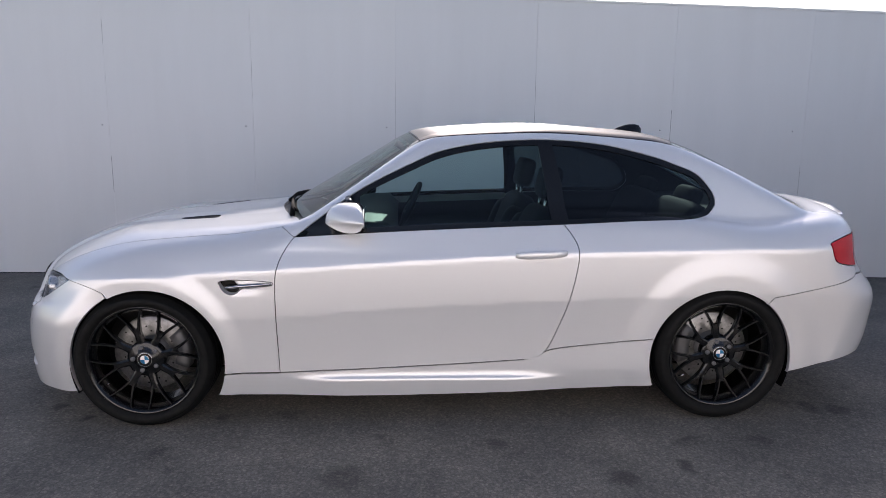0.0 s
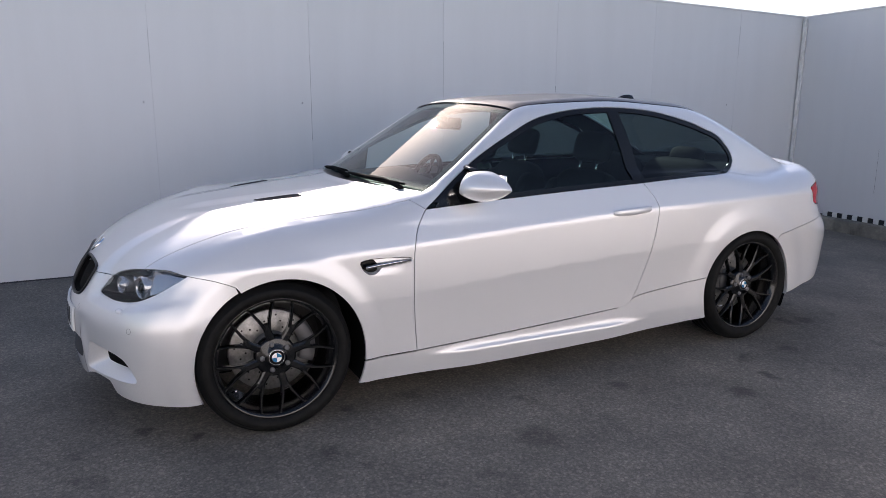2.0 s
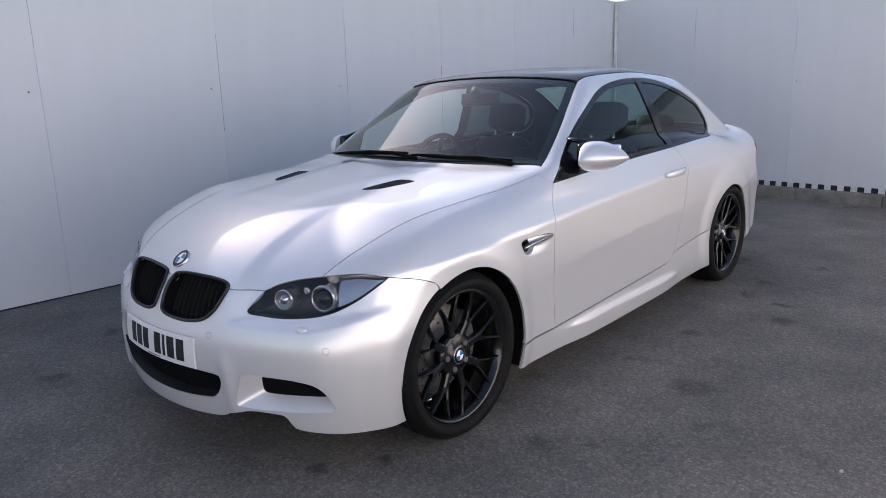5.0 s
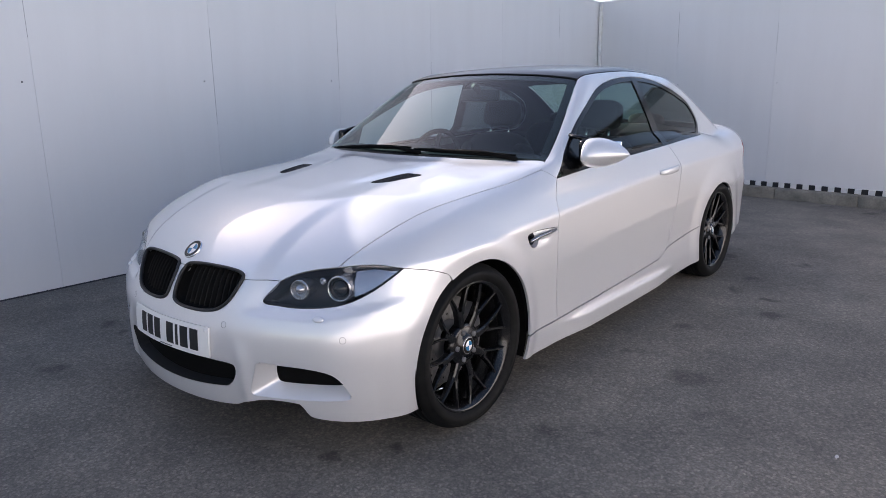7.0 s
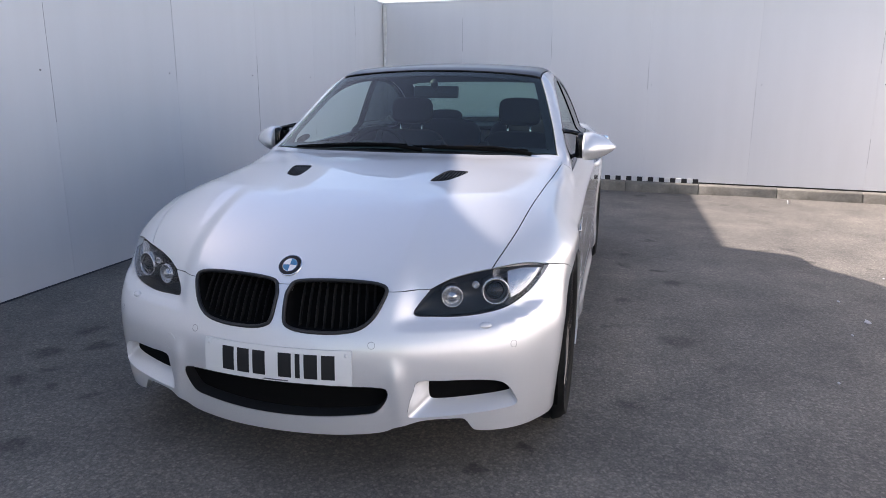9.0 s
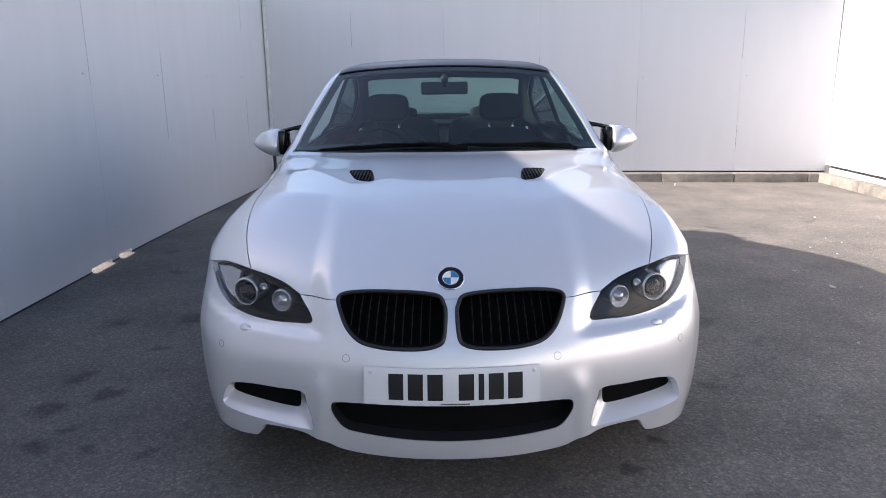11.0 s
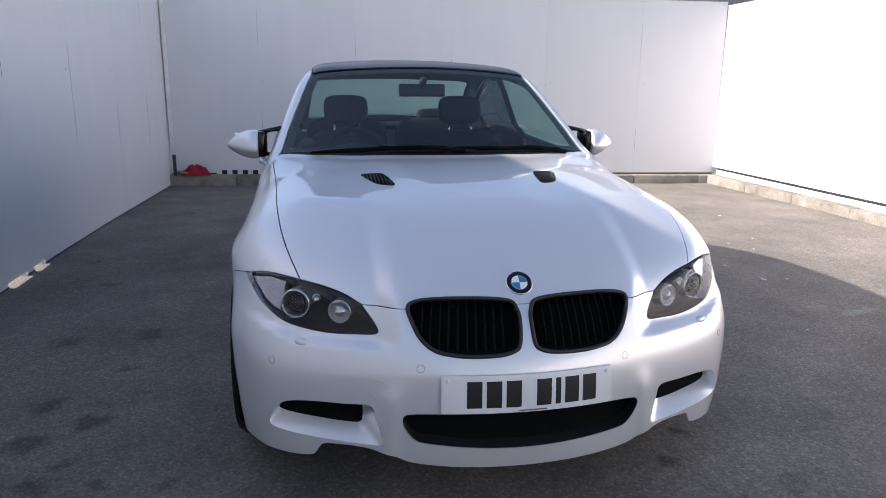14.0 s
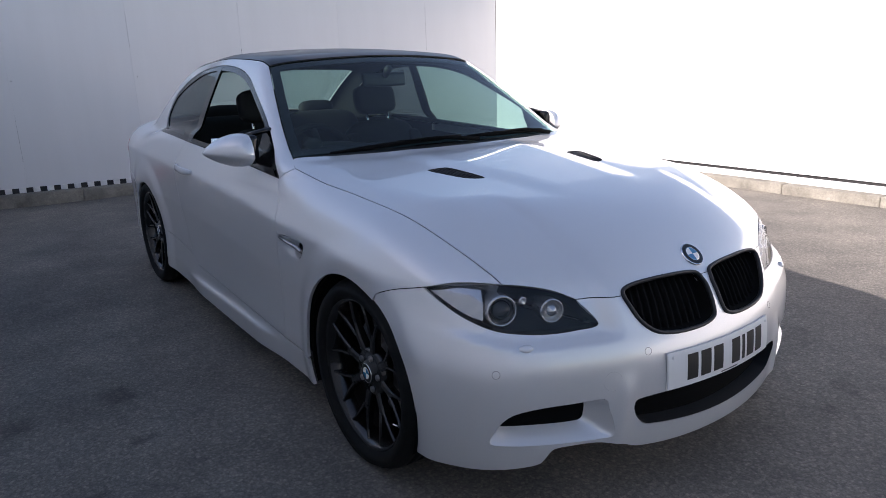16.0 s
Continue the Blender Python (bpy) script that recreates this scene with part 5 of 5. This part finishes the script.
# ---- cabin ----
def loft(name, rows_of, mat, label="", parent=CAR):
    """A rounded solid from sections, each a loop of points."""
    bm = bmesh.new()
    rows = [[bm.verts.new(tuple(p)) for p in row] for row in rows_of]
    n = len(rows[0])
    for a, b in zip(rows, rows[1:]):
        for k in range(n):
            bm.faces.new((a[k], a[(k + 1) % n], b[(k + 1) % n], b[k]))
    bm.faces.new(rows[0])
    bm.faces.new(rows[-1])
    bmesh.ops.recalc_face_normals(bm, faces=bm.faces)
    return part(name, bm, mat, parent, label)


def pad(centre, size, tilt=0.0, power=0.45, n=24, m=11):
    """Sections of a soft box: size across x, y, z, leaned back about y."""
    rows = []
    for j in range(m):
        b = -math.pi / 2 + math.pi * j / (m - 1)
        cz, sz = abs(math.cos(b)) ** power, math.copysign(abs(math.sin(b)) ** power, math.sin(b))
        row = []
        for k in range(n):
            a = 2 * math.pi * k / n
            cx, cy = math.copysign(abs(math.cos(a)) ** power, math.cos(a)), math.copysign(abs(math.sin(a)) ** power, math.sin(a))
            p = Vector((size[0] / 2 * cx * max(cz, 0.02), size[1] / 2 * cy * max(cz, 0.02), size[2] / 2 * sz))
            p = Matrix.Rotation(radians(tilt), 3, "Y") @ p
            row.append(p + Vector(centre))
        rows.append(row)
    return rows


def seat(y):
    base = loft("seat", pad((1.60, y, 0.50), (0.56, 0.50, 0.22), -6), LEATHER, "dark leather front seat")
    loft("backrest", pad((1.872, y, 0.715), (0.17, 0.50, 0.60), 20), LEATHER, "", base)
    for e in (-1, 1):
        loft("bolster", pad((1.855, y + e * 0.215, 0.70), (0.20, 0.10, 0.48), 20), LEATHER, "", base)
    loft("headrest", pad((1.980, y, 1.130), (0.10, 0.28, 0.180), 14, 0.5), LEATHER, "", base)
    for e in (-1, 1):
        bm = bmesh.new()
        tube(bm, [(1.940, y + e * 0.075, 0.95), (1.958, y + e * 0.075, 1.075)], 0.0075, 8)
        part("headrest_post", bm, CHROME, base, "chrome post")


seat(-0.37)
seat(0.37)
rear = loft("rear_seat", pad((2.42, 0, 0.55), (0.46, 1.20, 0.22), -8), LEATHER, "dark leather rear seat")
for y in (-0.33, 0.33):
    loft("rear_backrest", pad((2.66, y, 0.82), (0.16, 0.60, 0.46), 24), LEATHER, "", rear)
    loft("rear_headrest", pad((2.76, y, 1.055), (0.09, 0.26, 0.11), 24, 0.6), LEATHER, "", rear)
bm = bmesh.new()
box(bm, (3.02, 0, 0.975), (0.54, 1.20, 0.03), 0.01)
part("parcel_shelf", bm, TRIM, CAR)
bm = bmesh.new()
box(bm, (1.7, 0, 0.36), (2.2, 1.25, 0.05), 0.01)
part("cabin_floor", bm, TRIM, CAR)
dash_rows = []
for y in np.linspace(-0.70, 0.70, 15):
    hump = 0.045 * math.exp(-(((y - 0.37) / 0.17) ** 2))
    dash_rows.append([(0.66, y, 0.80), (0.70, y, 0.915), (0.85, y, 0.945), (1.02, y, 0.955 + hump * 0.8), (1.13, y, 0.945 + hump), (1.18, y, 0.90 + hump * 0.6), (1.15, y, 0.72), (1.05, y, 0.55), (0.70, y, 0.50)])
loft("dashboard", dash_rows, TRIM, "dark soft-touch dashboard")


def steering():
    m = pose(1.235, 0.37, 0.882, 0, -64, 0)
    bm = bmesh.new()
    pts = [m @ Vector((0.185 * math.cos(a), 0.185 * math.sin(a), 0)) for a in np.linspace(0, 2 * math.pi, 49)]
    tube(bm, pts, 0.0155, 10, cap=False)
    wheel = part("steering_wheel", bm, LEATHER, CAR, "dark leather steering wheel on the right-hand side")
    loft("boss", [[m @ Vector((0.075 * r * math.cos(a), 0.085 * r * math.sin(a), z)) for a in np.linspace(0, 2 * math.pi, 25)[:-1]] for r, z in ((0.9, -0.03), (1.0, -0.01), (0.9, 0.014), (0.4, 0.02))], TRIM, "", wheel)
    for a in (0.0, math.pi, -math.pi / 2, math.pi / 2):
        bm = bmesh.new()
        tube(bm, [m @ Vector((0.06 * math.cos(a), 0.06 * math.sin(a), 0.0)), m @ Vector((0.18 * math.cos(a), 0.18 * math.sin(a), 0.0))], [0.024, 0.017], 8, 0.5)
        part("spoke", bm, TRIM, wheel)


steering()
bm = bmesh.new()
box(bm, (1.225, 0.0, 1.262), (0.028, 0.255, 0.068), 0.012, pose(0, 0, 0, 0, 8, 4), 3)
inside_mirror = part("rear_view_mirror", bm, PLASTIC, CAR, "black rear-view mirror on the windscreen")
bm = bmesh.new()
box(bm, (1.2405, 0.001, 1.264), (0.004, 0.238, 0.054), 0.0015, pose(0, 0, 0, 0, 8, 4))
part("mirror_face", bm, MIRROR, inside_mirror)
bm = bmesh.new()
tube(bm, [(1.168, 0, 1.318), (1.188, 0, 1.305), (1.215, 0, 1.278)], [0.020, 0.020, 0.014], 10)
part("mirror_stalk", bm, TRIM, inside_mirror)


# ---- wheels ----
def wheel(hub, r_tyre, half, s, spin):
    """hub: x, z of the axle; s: side of the car."""
    x0, z0 = hub
    yc = 0.770
    at = (x0, 0, z0)
    y = lambda v: s * (yc + v)  # noqa: E731
    rr = 0.2525
    bm = bmesh.new()
    lathe(bm, [(rr - 0.018, y(-half + 0.01)), (rr - 0.020, y(0.03)), (rr - 0.016, y(half - 0.040)), (rr - 0.004, y(half - 0.020)), (rr + 0.006, y(half - 0.008)), (rr + 0.010, y(half - 0.012)), (rr + 0.008, y(half - 0.022))], at, "y", 96)
    bmesh.ops.recalc_face_normals(bm, faces=bm.faces)
    rim = part("wheel", bm, ALLOY, CAR, "black multi-spoke alloy wheel")
    bm = bmesh.new()
    prof = [(rr + 0.004, y(half - 0.020)), (rr + 0.012, y(half - 0.004)), (rr + 0.028, y(half + 0.006)), (rr + 0.05, y(half + 0.0075)), (r_tyre - 0.024, y(half + 0.002)), (r_tyre - 0.010, y(half - 0.012)), (r_tyre - 0.003, y(half - 0.028))]
    for g in (-0.062, -0.021, 0.021, 0.062):
        prof += [] if abs(g) > half else [(r_tyre, y(-g + 0.006)), (r_tyre - 0.007, y(-g + 0.004)), (r_tyre - 0.007, y(-g - 0.004)), (r_tyre, y(-g - 0.006))]
    prof += [(r_tyre - 0.003, y(-half + 0.028)), (r_tyre - 0.024, y(-half - 0.002)), (rr + 0.03, y(-half - 0.004)), (rr, y(-half + 0.012))]
    lathe(bm, prof, at, "y", 96)
    bmesh.ops.recalc_face_normals(bm, faces=bm.faces)
    part("tyre", bm, RUBBER, rim)
    face = half - 0.030

    def arm(bm, a, r0, r1, a1, w0, w1, y0, y1, d0, d1):
        rows = []
        for t in (0.0, 0.33, 0.66, 1.0):
            r, b = r0 + (r1 - r0) * t, a + (a1 - a) * t
            w, yy, d = w0 + (w1 - w0) * t, y0 + (y1 - y0) * t, d0 + (d1 - d0) * t
            c, sn = math.cos(b), math.sin(b)
            row = []
            for u, v in ((-w, -d), (-w, -0.005), (-w * 0.55, 0.0), (w * 0.55, 0.0), (w, -0.005), (w, -d)):
                row.append(bm.verts.new((x0 + r * c - u * sn, y(yy + v), z0 + r * sn + u * c)))
            rows.append(row)
        for p, q in zip(rows, rows[1:]):
            for k in range(5):
                bm.faces.new((p[k], p[k + 1], q[k + 1], q[k]))
        bm.faces.new(rows[0])
        bm.faces.new(rows[-1])

    for k in range(8):
        a = radians(spin + 45 * k)
        bm = bmesh.new()
        arm(bm, a, 0.060, 0.118, a, 0.0190, 0.0150, face - 0.016, face - 0.011, 0.032, 0.028)
        arm(bm, a, 0.118, 0.150, a, 0.0150, 0.0200, face - 0.011, face - 0.010, 0.028, 0.024)
        for e in (-1, 1):
            arm(bm, a + e * 0.075, 0.134, 0.252, a + e * 0.238, 0.0075, 0.0052, face - 0.009, face + 0.007, 0.026, 0.018)
        bmesh.ops.recalc_face_normals(bm, faces=bm.faces)
        part("spoke", bm, ALLOY, rim, smooth=False)
    bm = bmesh.new()
    lathe(bm, [(0.088, y(face - 0.055)), (0.086, y(face - 0.020)), (0.074, y(face - 0.014)), (0.044, y(face - 0.016)), (0.040, y(face - 0.004)), (0.0335, y(face - 0.003))], at, "y", 40)
    bmesh.ops.recalc_face_normals(bm, faces=bm.faces)
    part("hub", bm, ALLOY, rim)
    roundel((x0, y(face - 0.004), z0), (0, s, 0), 0.034, rim, "hub_cap", "round blue and white hub cap")
    for k in range(5):
        a = radians(spin + 22 + 72 * k)
        bm = bmesh.new()
        lathe(bm, [(0.0105, y(face - 0.030)), (0.0105, y(face - 0.008)), (0.007, y(face - 0.006)), (0.0003, y(face - 0.0065))], (x0 + 0.058 * math.cos(a), 0, z0 + 0.058 * math.sin(a)), "y", 10)
        bmesh.ops.recalc_face_normals(bm, faces=bm.faces)
        part("wheel_bolt", bm, IRON, rim)
    bm = bmesh.new()
    lathe(bm, [(0.085, y(-0.030)), (0.178, y(-0.030)), (0.180, y(-0.032)), (0.180, y(-0.056)), (0.085, y(-0.056))], at, "y", 64, 0)
    lathe(bm, [(0.0005, y(-0.012)), (0.080, y(-0.012)), (0.086, y(-0.030))], at, "y", 40, 1)
    for k in range(36):
        a, r = radians(10 * k), (0.108, 0.132, 0.156)[k % 3]
        lathe(bm, [(0.0045, y(-0.0295)), (0.0003, y(-0.0294))], (x0 + r * math.cos(a), 0, z0 + r * math.sin(a)), "y", 7, 2)
    bmesh.ops.recalc_face_normals(bm, faces=bm.faces)
    part("brake_disc", bm, [STEEL, IRON, DARK], rim, "drilled steel brake disc")
    front_wheel = x0 < 1
    rows = []
    for b in np.radians(np.linspace(-32, 32, 9) + (10 if front_wheel else 170)):
        rows.append([(x0 + r * math.cos(b), y(v), z0 + r * math.sin(b)) for r, v in ((0.118, -0.012), (0.125, 0.004), (0.178, 0.004), (0.190, -0.010), (0.190, -0.075), (0.118, -0.075))])
    loft("brake_caliper", rows, IRON, "", rim)
    bm = bmesh.new()
    a = radians(spin + 200)
    tube(bm, [(x0 + 0.226 * math.cos(a), y(face - 0.015), z0 + 0.226 * math.sin(a)), (x0 + 0.205 * math.cos(a), y(face + 0.004), z0 + 0.205 * math.sin(a))], 0.0035, 8)
    part("valve", bm, CHROME, rim)


for s in (-1, 1):
    wheel(HUB_F, 0.327, 0.110, s, 14.0)
    wheel(HUB_R, 0.332, 0.112, s, 11.0)
